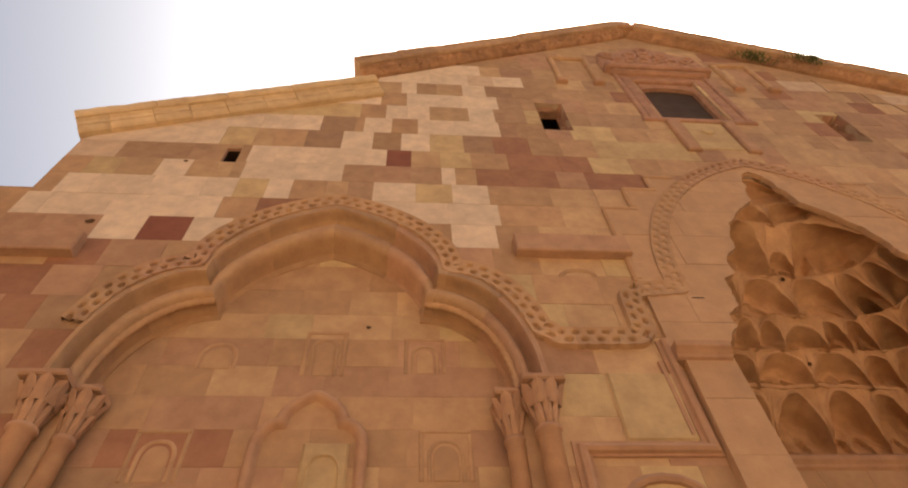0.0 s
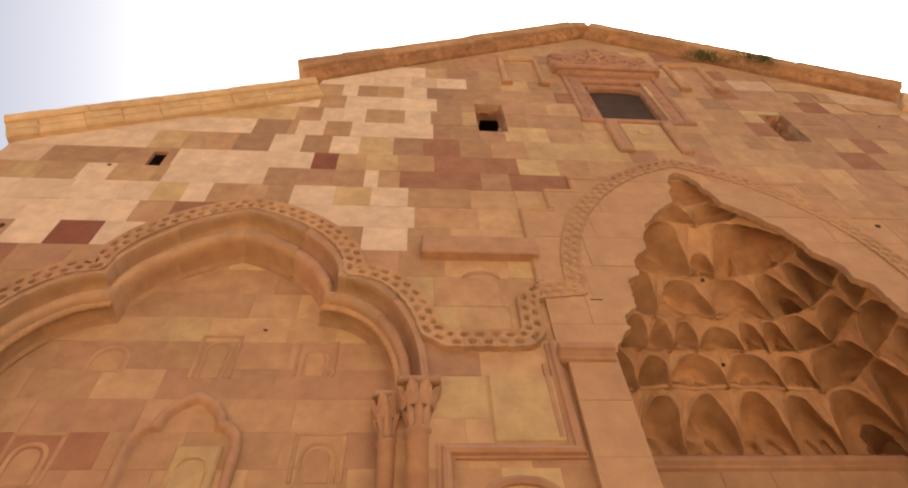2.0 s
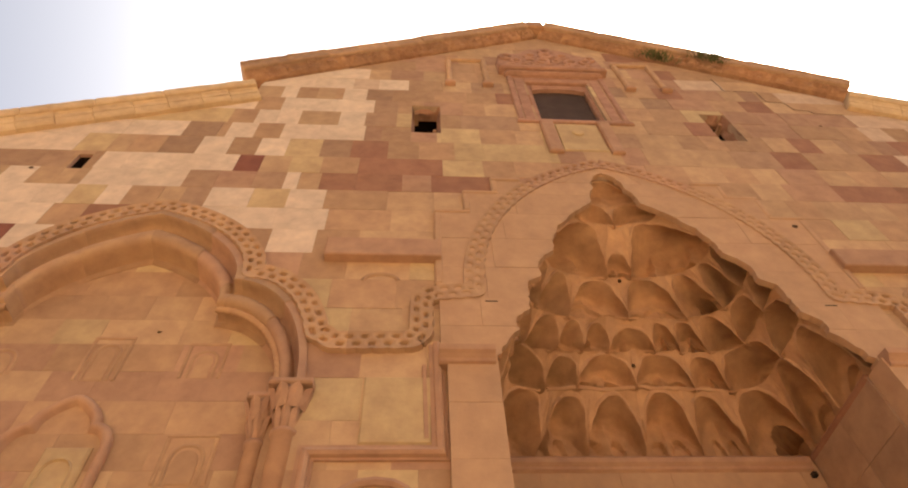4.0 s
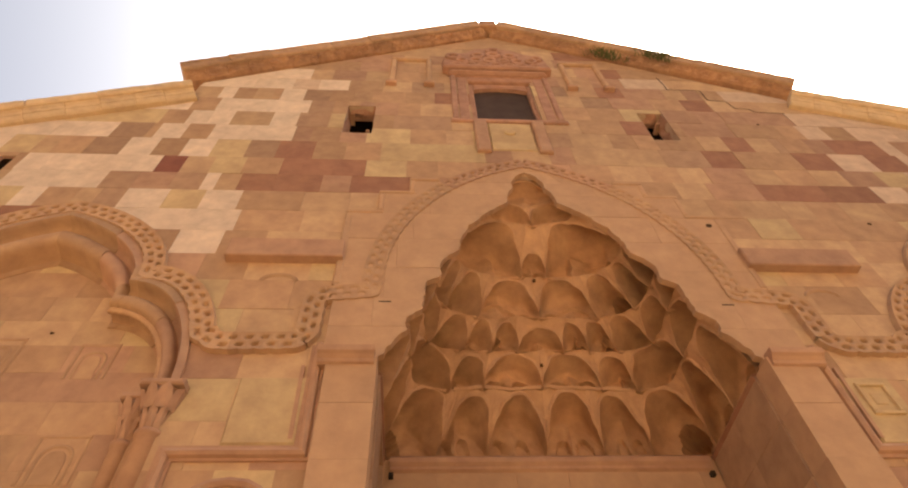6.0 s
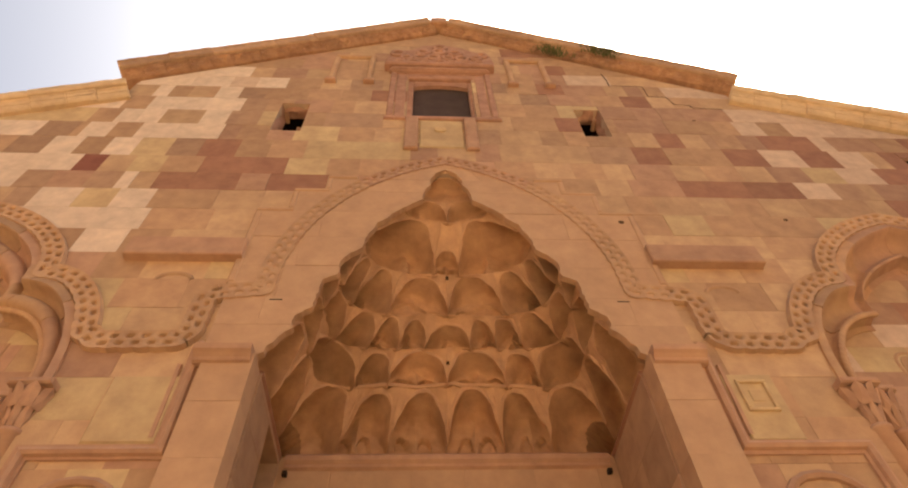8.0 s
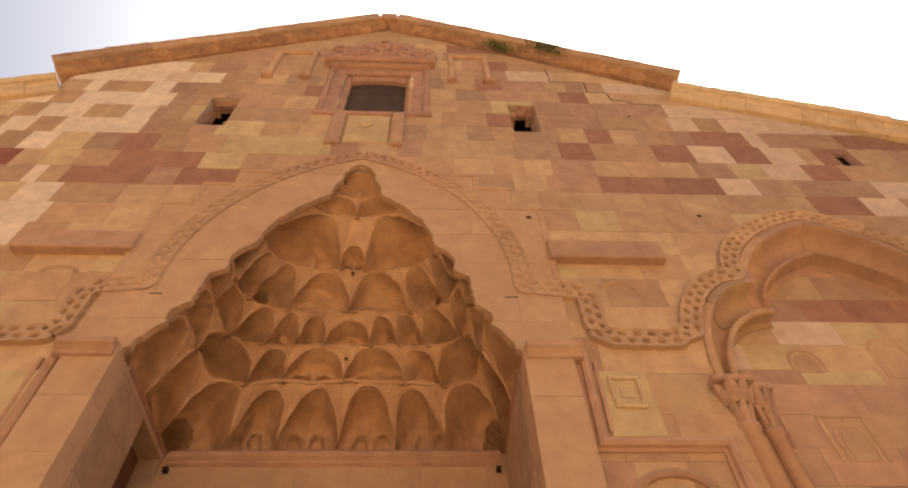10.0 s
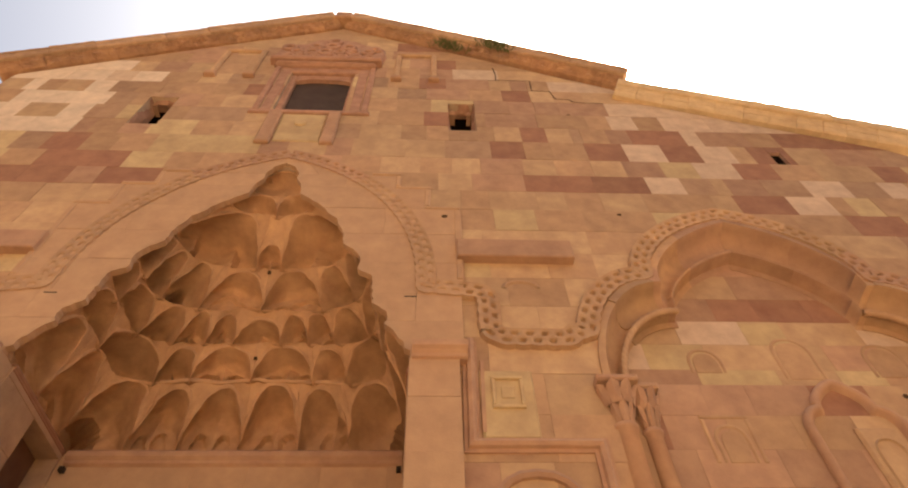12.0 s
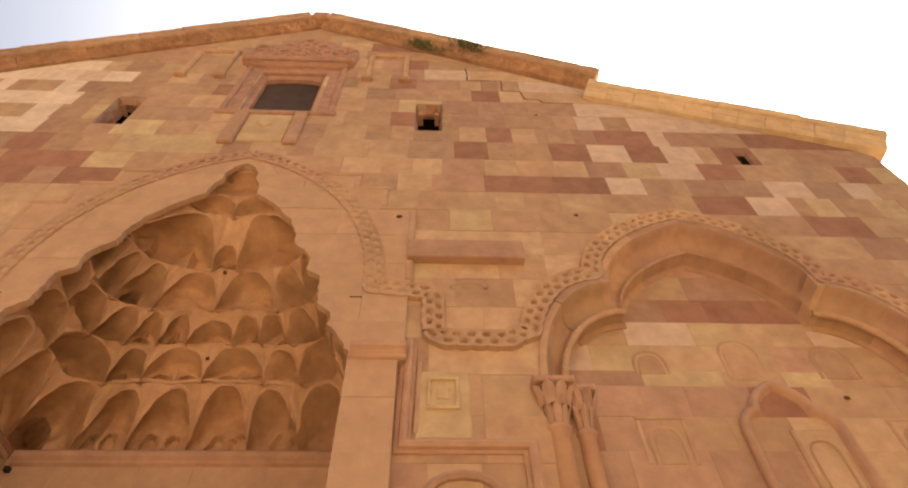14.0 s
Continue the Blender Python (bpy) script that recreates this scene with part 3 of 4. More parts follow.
def arch_cell(k, u0, u1, crown, deep, lobes=(), ridges=(), tip=0.05):
    """A hollow cell under a round-headed arch, between two hanging points. Lobes are smaller arched hollows in it
    (centre, half width, top, depth); ridges are upright folds (centre, height)."""
    back, fore, za, zb = CURVES[k], CURVES[k + 1], LEVELS[k][0], LEVELS[k + 1][0]
    verts, faces = [], []
    rows = [i / 40 for i in range(38)] + [0.95, 0.97, 0.985, 1.0]
    s_list = [0.6 * math.sin(b) + 0.4 * b / (math.pi / 2) for b in np.linspace(-math.pi / 2, math.pi / 2, 53)]
    lean = vr.uniform(-0.06, 0.06)
    tall = vr.uniform(0.97, 1.02)
    for s_ in s_list:
        a = 0.02 + min(0.95, crown * tall) * (1 - abs(s_) ** 2.6) ** 0.68 * (1 + lean * s_)
        u = u0 + (u1 - u0) * (s_ + 1) / 2
        (bx, by), (fx, fy) = back(u), fore(u)
        r_ = math.hypot(bx, by - 0.035) + 1e-6
        ox, oy = bx / r_, (by - 0.035) / r_
        drip = 0.0 if k == 0 or u < 0.01 or u > 0.99 else abs(s_) ** 5
        height = zb - za

        def put(v, g, push):
            z = za + height * v - 0.05 * drip * max(0.0, 1 - v) ** 2
            push -= 0.022 * drip * max(0.0, 1 - v)
            verts.append((bx + (fx - bx) * g + ox * push, by + (fy - by) * g + oy * push, z))

        face = lambda v: tip + (1 - tip) * min(1.0, v) ** 0.85
        hollow = 1 - abs(s_) ** 9
        put(-0.01, 0.0, 0.0)
        for q in rows:
            push = deep * hollow * (0.75 + 0.25 * min(1.0, q * 2.2)) * math.sqrt(max(0.0, 1 - (max(0.0, q - 0.7) / 0.3) ** 2 * 0.9)) * (1 - 0.35 * s_ * s_)
            for c, w, top, d in lobes:
                e = math.sqrt(max(0.0, 1 - (abs(s_ - c) / w) ** 2.6)) * top
                push += d * min(1.0, max(0.0, (e - a * q / crown) / 0.03)) * (0.6 + 0.4 * min(1.0, a * q / crown / top))
            for c, h in ridges:
                push -= h * max(0.0, 1 - abs(s_ - c) / 0.22) * min(1.0, (1 - q) * 3)
            push += 0.012 * noise.noise((bx * 6 + 7, q * 5, za * 3))
            put(a * q, face(a) * (1 - math.sqrt(max(0.0, 1 - q**11.0))), push * min(1.0, (1 - q) * 12) if q < 1 else 0.006)
        for v, push in ((a, -0.004), (a + 0.04, -0.008), (a + 0.07, 0.0), (a + (1 - a) * 0.45, 0.014), (a + (1 - a) * 0.8, 0.008), (1.0, -0.008)):
            v = min(v, 1.0)
            put(v, face(v), push + 0.008 * noise.noise((bx * 9, v * 6, za * 5)))
    m = len(rows) + 7
    for i in range(len(s_list) - 1):
        faces += [(i * m + j, (i + 1) * m + j, (i + 1) * m + j + 1, i * m + j + 1) for j in range(m - 1)]
    vault_mesh("cell", verts, faces)


def arch_tier(k, cells):
    """One tier from the front to its middle, and the same mirrored: end of each cell, crown, depth, lobes, ridges."""
    u0 = 0.0
    for u1, crown, deep, lobes, ridges in cells:
        arch_cell(k, u0, u1, crown, deep, lobes, ridges)
        arch_cell(k, 1 - u1, 1 - u0, crown, deep, [(-c, w, t, d) for c, w, t, d in lobes], [(-c, h) for c, h in ridges])
        u0 = u1


PAIR = [(-0.42, 0.36, 0.60, 0.06), (0.42, 0.36, 0.60, 0.06)]
NICHE = [(-0.36, 0.27, 0.50, 0.07), (0.32, 0.27, 0.50, 0.07)]
SHELL = [(0.0, 0.60, 0.58, 0.06)]
arch_tier(0, [(0.095, 0.92, 0.22, [(0.2, 0.5, 0.6, 0.08)], [(-0.35, 0.07)]), (0.19, 0.95, 0.25, [(0.25, 0.5, 0.65, 0.10)], [(-0.3, 0.07)]), (0.31, 0.97, 0.20, [(-0.14, 0.48, 0.76, 0.60)], []),
              (0.398, 0.88, 0.13, NICHE, [(0.0, 0.04)]), (0.5, 0.90, 0.13, NICHE, [(0.0, 0.04)])])
arch_tier(1, [(0.125, 0.93, 0.26, [(0.1, 0.5, 0.55, 0.08)], [(0.3, 0.07)]), (0.285, 0.95, 0.28, [(-0.2, 0.5, 0.6, 0.08)], [(0.15, 0.08)]), (0.365, 0.82, 0.20, [], [(0.0, 0.07)]), (0.5, 0.86, 0.12, PAIR, [(0.0, 0.07)])])
arch_tier(2, [(0.07, 0.9, 0.26, [], []), (0.19, 0.94, 0.26, SHELL, [(0.0, 0.08)]), (0.285, 0.95, 0.28, SHELL, []), (0.365, 0.88, 0.12, SHELL, [(0.0, 0.08)]), (0.435, 0.84, 0.11, SHELL, [(0.0, 0.09)])])
arch_cell(2, 0.435, 0.565, 0.66, 0.14, PAIR, [(0.0, 0.07)])
arch_tier(3, [(0.08, 0.9, 0.26, [], [(0.0, 0.07)]), (0.17, 0.94, 0.28, SHELL, []), (0.295, 0.97, 0.22, [(0.12, 0.46, 0.84, 0.45)], []), (0.5, 0.89, 0.12, [(-0.10, 0.56, 0.62, 0.05), (0.54, 0.26, 0.40, 0.04)], [(-0.1, 0.04)])])
arch_tier(4, [(0.435, 0.97, 0.19, [(0.08, 0.42, 0.42, 0.06)], [(0.45, 0.16), (-0.28, 0.12)])])
arch_cell(4, 0.435, 0.565, 0.40, 0.03, PAIR, [(0.0, 0.03)])
arch_tier(5, [(0.5, 0.93, 0.17, [], [(0.2, 0.05)])])
arch_cell(6, 0.0, 1.0, 0.90, 0.13, [], [(0.0, 0.05)])
# drilled eyes at the middle of two tiers, small blocks coloured dark like shaded holes
for z_, y_ in ((6.80, 0.60), (5.87, 1.03)):
    mesh_ob("drilled_eye", *box(-0.016, 0.016, y_ - 1.018, y_ - 0.98, z_ - 4.98 - 0.016, z_ - 4.98 + 0.016, 0.008), HOLE_DARK, vault)
# thin ledge over the lowest tier
pts = [CURVES[1](u) for u in np.linspace(0.30, 0.70, 40)]
v, f = [], []
for x, y in pts:
    r_ = math.hypot(x, y)
    for o_, z_ in ((0.03, 0.02), (-0.014, 0.018), (-0.018, 0.0), (-0.008, -0.018), (0.03, -0.02)):
        v.append((x + x / r_ * o_, y + y / r_ * o_, LEVELS[1][0] + z_))
for i in range(len(pts) - 1):
    f += [(i * 5 + j, (i + 1) * 5 + j, (i + 1) * 5 + j + 1, i * 5 + j + 1) for j in range(4)]
vault_mesh("ledge", v, f)
# shelf moulding under the vault
shelf = [(0.0, 4.80), (-0.03, 4.82), (-0.03, 4.85), (-0.06, 4.88), (-0.06, 4.93), (0.0, 4.985), (0.1, 4.985), (0.1, 4.80)]
n_ = len(shelf)
v = [(x, 1.38 + y, z) for x in (-1.60, 1.60) for y, z in shelf]
ring = [(i, (i + 1) % n_, n_ + (i + 1) % n_, n_ + i) for i in range(n_)] + [tuple(range(n_))[::-1], tuple(range(n_, 2 * n_))]
moulding = tagged(empty("shelf_moulding", (0, 1.3, 4.8)), "plain stone string moulding below the stalactite vault", "moulding")
mesh_ob("back_run", [(x, y - 1.3, z - 4.8) for x, y, z in v], ring, ROSE, moulding)
# side runs in rust: reddish stone, with the underside shadow put into its colour
for sgn in (-1, 1):
    v = [(sgn * (1.66 + (a * 0.25 if a < 0 else a)), y - 1.3, 0.115 + (z - 4.8) * 0.37) for y in (0.17, 1.38) for a, z in shelf]
    mesh_ob("side_run", v, ring, RUST, moulding)
for x in (-1.58, 1.57):
    tagged(mesh_ob("iron_hook", *box(x - 0.022, x + 0.022, 1.32, 1.40, 4.73, 4.775, 0.008), IRON_AND_SLIT), "small rusty iron hook stub in the niche wall", "hook", "hook stubs")

# ---------------------------------------------------------------- interlace band
def band_path(sgn):
    """Portal tip, down its arch, round the stepped corner, over the blind arch and down again."""
    p = [(sgn * portal_arc(z), z) for z in np.linspace(8.47, 5.95, 26)]
    turn = np.linspace(0, math.pi / 2, 7)
    down = 2.36 + 0.04 * sgn
    p += [(sgn * 1.81, 5.83)]
    p += [(sgn * (down - 0.14 + 0.14 * math.sin(q)), 5.64 + 0.14 * math.cos(q)) for q in turn]
    p += [(sgn * (down + 0.14 - 0.14 * math.cos(q)), 5.29 - 0.14 * math.sin(q)) for q in turn]
    p += [(sgn * (3.02 + 0.15 * math.sin(q)), 5.29 - 0.15 * math.cos(q)) for q in turn[:5]]
    a = ARCHES[0] if sgn < 0 else ARCHES[1]
    mid = [((x0 + x1) / 2, (z0 + z1) / 2) for (x0, z0), (x1, z1) in zip(A0, A1)][3:]
    p += [(a - sgn * x, z) for x, z in mid] + [(a + sgn * x, z) for x, z in mid[::-1]]
    return p


def drilled(path, dist, outer):
    """A flat carved strip with two staggered rows of drilled lozenge holes, knotted relief and a scalloped rim."""
    n, k, half, gap = len(path), 17, 0.112, 0.135
    v, f = [], []
    for i, s in enumerate(dist):
        a, b = path[max(i - 2, 0)], path[min(i + 2, n - 1)]
        d = Vector((b[0] - a[0], b[1] - a[1])).normalized()
        rim = 0.012 * abs(math.sin(math.pi * s / gap))
        for j in range(k):
            o = -half + 2 * half * j / (k - 1)
            edge_ = j in (0, k - 1)
            near = 9.0
            for row, shift in ((-0.043, 0.0), (0.043, gap / 2)):
                ds = (s + shift) % gap - gap / 2
                near = min(near, math.hypot(ds / 0.032, (o - row) / 0.024))
            hole = min(1.0, max(0.0, (1.12 - near) / 0.3))
            y = -0.046 - 0.010 * min(1.0, max(0.0, near - 1.1)) + (0.030 + 0.045 * abs(noise.noise((s * 1.7, outer * 4.0, 2.0)))) * hole
            if abs(o) > 0.09:
                y = -0.058
            if edge_:
                y = 0.01
            oo = o + (rim if o * outer > 0.09 else 0.0) * outer
            v.append((path[i][0] - d.y * oo, y, path[i][1] + d.x * oo))
    for i in range(n - 1):
        f += [(i * k + j, (i + 1) * k + j, (i + 1) * k + j + 1, i * k + j + 1) for j in range(k - 1)]
    return v, f


for sgn in (-1, 1):
    band = tagged(empty("interlace_band", (0, 0, 0)), "carved stone interlace band with two rows of drilled holes", "carved band", "interlace bands")
    path, dist = even(band_path(sgn), 0.0113)
    # separate stones of the band
    at_ = 0
    br = random.Random(31)
    while at_ < len(path) - 1:
        to = min(len(path) - 1, at_ + br.randint(50, 95))
        if len(path) - 1 - to < 25:
            to = len(path) - 1
        mesh_ob("band_stone", *drilled(path[at_:to + 1], dist[at_:to + 1], -sgn), br.choice((TAN, ROSE, TAN)), band)
        at_ = to

# ---------------------------------------------------------------- blind arches
MOULD = [(-0.20, 0.03), (-0.20, -0.035), (0.0, -0.055), (0.05, -0.058), (0.075, -0.045), (0.09, 0.0), (0.11, 0.055), (0.15, 0.09), (0.22, 0.105), (0.30, 0.105), (0.33, 0.075), (0.38, 0.04), (0.46, 0.018), (0.58, 0.01),
         (0.68, 0.018), (0.74, 0.04), (0.77, 0.08), (0.79, 0.15), (0.81, 0.22), (0.84, 0.255), (0.94, 0.264), (1.0, 0.265), (1.0, 0.32)]
HOLLOW = [(-0.20, 0.03), (-0.20, -0.035), (0.0, -0.055), (0.05, -0.058), (0.08, -0.04), (0.11, 0.02), (0.17, 0.09), (0.28, 0.145), (0.42, 0.17), (0.55, 0.17), (0.64, 0.145), (0.68, 0.105), (0.73, 0.09), (0.78, 0.10),
          (0.80, 0.14), (0.82, 0.21), (0.85, 0.25), (0.94, 0.264), (1.0, 0.265), (1.0, 0.32)]
GROUND = 0.27


def blind_arch(a, kinds, seed, low, section):
    r = random.Random(seed)
    thing = tagged(empty("blind_arch", (a, 0, 4.6)), "trefoil pointed blind arch with rolled and roped stone mouldings", "arch", "blind arches of the facade")
    n = len(A1)
    cuts = [0, 9, 16, 20, 28, n - 1]
    for sgn in (-1, 1):
        for i0, i1 in zip(cuts, cuts[1:]):
            v, f = [], []
            dy = r.uniform(-0.012, 0.008)
            for i in range(i0, i1 + 1):
                (x0, z0), (x1, z1) = A1[i], A2[i]
                for q, y in section:
                    v.append((sgn * (x0 + (x1 - x0) * q) + (0.002 * sgn if i == i0 else 0), y + dy, z0 + (z1 - z0) * q - 4.6))
            m = len(section)
            for i in range(i1 - i0):
                for j in range(m - 1):
                    f.append((i * m + j, i * m + j + 1, (i + 1) * m + j + 1, (i + 1) * m + j))
            f += [tuple(range(m)), tuple(range(len(v) - m, len(v)))[::-1]]
            o = mesh_ob("voussoir", v, f, r.choice((ROSE, TAN, CARVED, TAN)), thing, smooth=True)
            o.data.set_sharp_from_angle(angle=radians(50))
        # roped roll along the inner edge of the lower lobe
        line = [(sgn * (x0 + (x1 - x0) * 0.80), z0 + (z1 - z0) * 0.80) for (x0, z0), (x1, z1) in zip(A1[:18], A2[:18])]
        pts, d = even(line, 0.012)
        v, f = [], []
        for i, ((x, z), s) in enumerate(zip(pts, d)):
            p, q = pts[max(i - 1, 0)], pts[min(i + 1, len(pts) - 1)]
            t = Vector((q[0] - p[0], q[1] - p[1])).normalized()
            for j in range(10):
                b = 2 * math.pi * j / 10
                rad = 0.034 + 0.004 * math.cos(3 * b - s * 90)
                v.append((x - t.y * rad * math.cos(b), 0.10 + rad * math.sin(b), z + t.x * rad * math.cos(b) - 4.6))
        for i in range(len(pts) - 1):
            f += [(i * 10 + j, i * 10 + (j + 1) % 10, (i + 1) * 10 + (j + 1) % 10, (i + 1) * 10 + j) for j in range(10)]
        mesh_ob("rope_roll", v, f, TAN, thing, smooth=True)
        # stepped jamb behind the colonnettes
        face_ = min(low, 0.17) - 0.01
        mesh_ob("jamb_strip", *box(min(sgn * 1.66, sgn * 1.96), max(sgn * 1.66, sgn * 1.96), face_ if low < 0.2 else 0.12, 0.3, -4.6, 0.06, 0.012), TAN, thing)
    # courses of the recessed field
    zz, xx = [p[1] for p in A1], [p[0] for p in A1]
    rows = [0.0, 0.5, 1.0, 1.5, 2.0, 2.5, 3.0, 3.4, 3.78, 4.10, 4.42, 4.74, 5.06, 5.38, 5.70, 6.04, 6.42, 6.90]
    for z0, z1 in zip(rows, rows[1:]):
        w = float(np.interp(z0, zz, xx)) + (0.03 if z0 < 4.6 else -0.06)
        x = -w
        while x < w - 0.01:
            e = min(w, x + r.choice((0.42, 0.55, 0.7, 0.85)) * r.uniform(0.9, 1.1))
            if w - e < 0.22:
                e = w
            mesh_ob("field_stone", *prism(rect(x + 0.0005, e - 0.0005, z0 - 4.6 + 0.0005, z1 - 4.6 - 0.0005), (GROUND if z0 > 4.7 else low) + r.uniform(-0.002, 0.002), 0.5, 0.001, False), kinds(a, (x + e) / 2, (z0 + z1) / 2, r), thing)
            x = e
    o = mesh_ob("field_back", *prism(rect(-2.0, 2.0, -4.6, 2.3), GROUND + 0.006, 0.6, 0.001), MORTAR, thing)
    return thing


def left_field(a, x, z, r):
    if z > 5.3:
        return r.choice((OCHRE, SAND, TAN, SAND))
    if x < -0.6 and 4.15 < z < 4.9:
        return r.choice((RUST, ROSE, ROSE, TAN))
    if x < -0.9:
        return r.choice((BROWN, ROSE, TAN, BROWN))
    return r.choice((TAN, ROSE, TAN, SAND, ROSE))


def right_field(a, x, z, r):
    if z > 6.0:
        return r.choice((TAN, SAND, TAN, ROSE))
    if z > 5.68:
        return r.choice((RUST, BROWN, RUST, ROSE))
    if z > 5.04:
        return r.choice((PALE, OCHRE, SAND, OCHRE)) if x < 0.3 else r.choice((SAND, PALE, ROSE))
    if z > 4.7:
        return r.choice((TAN, OCHRE, SAND, ROSE))
    return r.choice((ROSE, TAN, ROSE, SAND, RUST))


blind_arch(ARCHES[0], left_field, 21, GROUND, MOULD)
blind_arch(ARCHES[1], right_field, 22, 0.10, HOLLOW)


# ---------------------------------------------------------------- small carved panels in the fields
def arch_outline(w, h, rise, k=7):
    """A small pointed arch, from the lower left over the tip to the lower right."""
    left = [(-w * math.cos(a) ** 0.8, h - rise + rise * math.sin(a)) for a in np.linspace(0, math.pi / 2 - 0.001, k)]
    return [(-w, 0.0)] + left + [(-x, z) for x, z in left[::-1][1:]] + [(w, 0.0)]


def carved_panel(x, z, w, h, framed, mat=TAN, y=GROUND):
    """A small sunk arched niche, with a raised square frame round it where framed."""
    thing = tagged(empty("niche_carving", (x, y, z)), "small carved stone panel with a sunk arched niche" if framed else "small arched moulding carved on the wall", "panel", "carved panels")
    hw = w / 2
    if framed:
        for x0, x1, z0, z1 in ((-hw, hw, h - 0.035, h), (-hw, -hw + 0.035, 0, h - 0.036), (hw - 0.035, hw, 0, h - 0.036)):
            mesh_ob("frame_bar", *box(x0, x1, -0.009, 0.01, z0, z1, 0.008), mat, thing)
        hw -= 0.075
        h -= 0.085
    line = arch_outline(hw, h - 0.02, hw * 1.1)
    mesh_ob("arch_moulding", *sweep(line, [(-0.022, 0.01), (-0.014, -0.005), (0.0, -0.011), (0.014, -0.005), (0.022, 0.01)]), mat, thing, smooth=True)
    mesh_ob("arch_field", *prism(arch_outline(hw - 0.03, h - 0.06, hw), -0.006, 0.012, 0.006), mat, thing)
    return thing


def cusped_niche(a, z, w, h, lit, low):
    """The larger cusped frame low in a blind arch, with a pale panel standing in it."""
    thing = tagged(empty("cusped_niche", (a, low, z)), "cusped arch frame of rolled stone with a pale panel inside", "niche", "cusped niches")
    half = trefoil(w, h * 0.42, w * 0.58, h * 0.66, h, 12)
    line = [(-w, -3.0)] + [(-x, q) for x, q in half] + [(x, q) for x, q in half[::-1]] + [(w, -3.0)]
    pts, _ = even(line, 0.03)
    mesh_ob("frame_roll", *sweep(pts, [(0.05, 0.02), (0.055, -0.03), (0.035, -0.055), (0.005, -0.06), (-0.015, -0.04), (-0.03, -0.01), (-0.05, 0.02)]), ROSE, thing, smooth=True)
    pale = mesh_ob("pale_panel", *box(-0.04, 0.30, -0.03, 0.01, -0.8, 0.36, 0.02), lit, thing, "pale yellow stone panel")
    mesh_ob("panel_arch", *[(q) for q in sweep([(p + 0.13, s - 0.28) for p, s in arch_outline(0.11, 0.52, 0.13)], [(-0.016, -0.02), (0, -0.048), (0.016, -0.02)])], lit, pale)
    return thing


for a, lit, low in zip(ARCHES, (OCHRE, SAND), (GROUND, 0.10)):
    carved_panel(a + 0.08, 4.95, 0.36, 0.52, a < 0)
    carved_panel(a + 0.94, 4.98, 0.36, 0.42, a < 0)
    carved_panel(a - 0.80, 5.02, 0.30, 0.30, False)
    carved_panel(a + 1.09, 3.98, 0.40, 0.44, True, TAN, low)
    carved_panel(a - 0.98, 3.98, 0.40, 0.44, True, TAN, low)
    cusped_niche(a + 0.08, 3.93, 0.38, 0.80, lit, low)


# ---------------------------------------------------------------- colonnettes under the arches
def turned(rings, sides, bulge=0.0):
    v, f = [], []
    for i, (r_, z_) in enumerate(rings):
        for j in range(sides):
            b = 2 * math.pi * (j + 0.5 * (i % 2 if bulge else 0)) / sides
            k = r_ * (1 + (bulge if (j + i) % 2 else -bulge))
            v.append((k * math.cos(b), k * math.sin(b), z_))
    for i in range(len(rings) - 1):
        f += [(i * sides + j, i * sides + (j + 1) % sides, (i + 1) * sides + (j + 1) % sides, (i + 1) * sides + j) for j in range(sides)]
    f += [tuple(range(sides))[::-1], tuple(range(len(f) and (len(rings) - 1) * sides, len(rings) * sides))]
    return v, f


def leaf(w, h, out):
    """One pointed leaf of a capital, curling forward at its tip."""
    v = [(-w * 0.35, 0, 0), (w * 0.35, 0, 0), (-w * 0.5, -out * 0.35, h * 0.5), (0, -out * 0.7, h * 0.5), (w * 0.5, -out * 0.35, h * 0.5), (-w * 0.42, -out * 0.8, h * 0.85), (0, -out * 1.25, h * 0.88),
         (w * 0.42, -out * 0.8, h * 0.85), (0, -out * 1.35, h)]
    return v, [(0, 3, 2), (0, 1, 3), (1, 4, 3), (2, 3, 6, 5), (3, 4, 7, 6), (5, 6, 8), (6, 7, 8)]


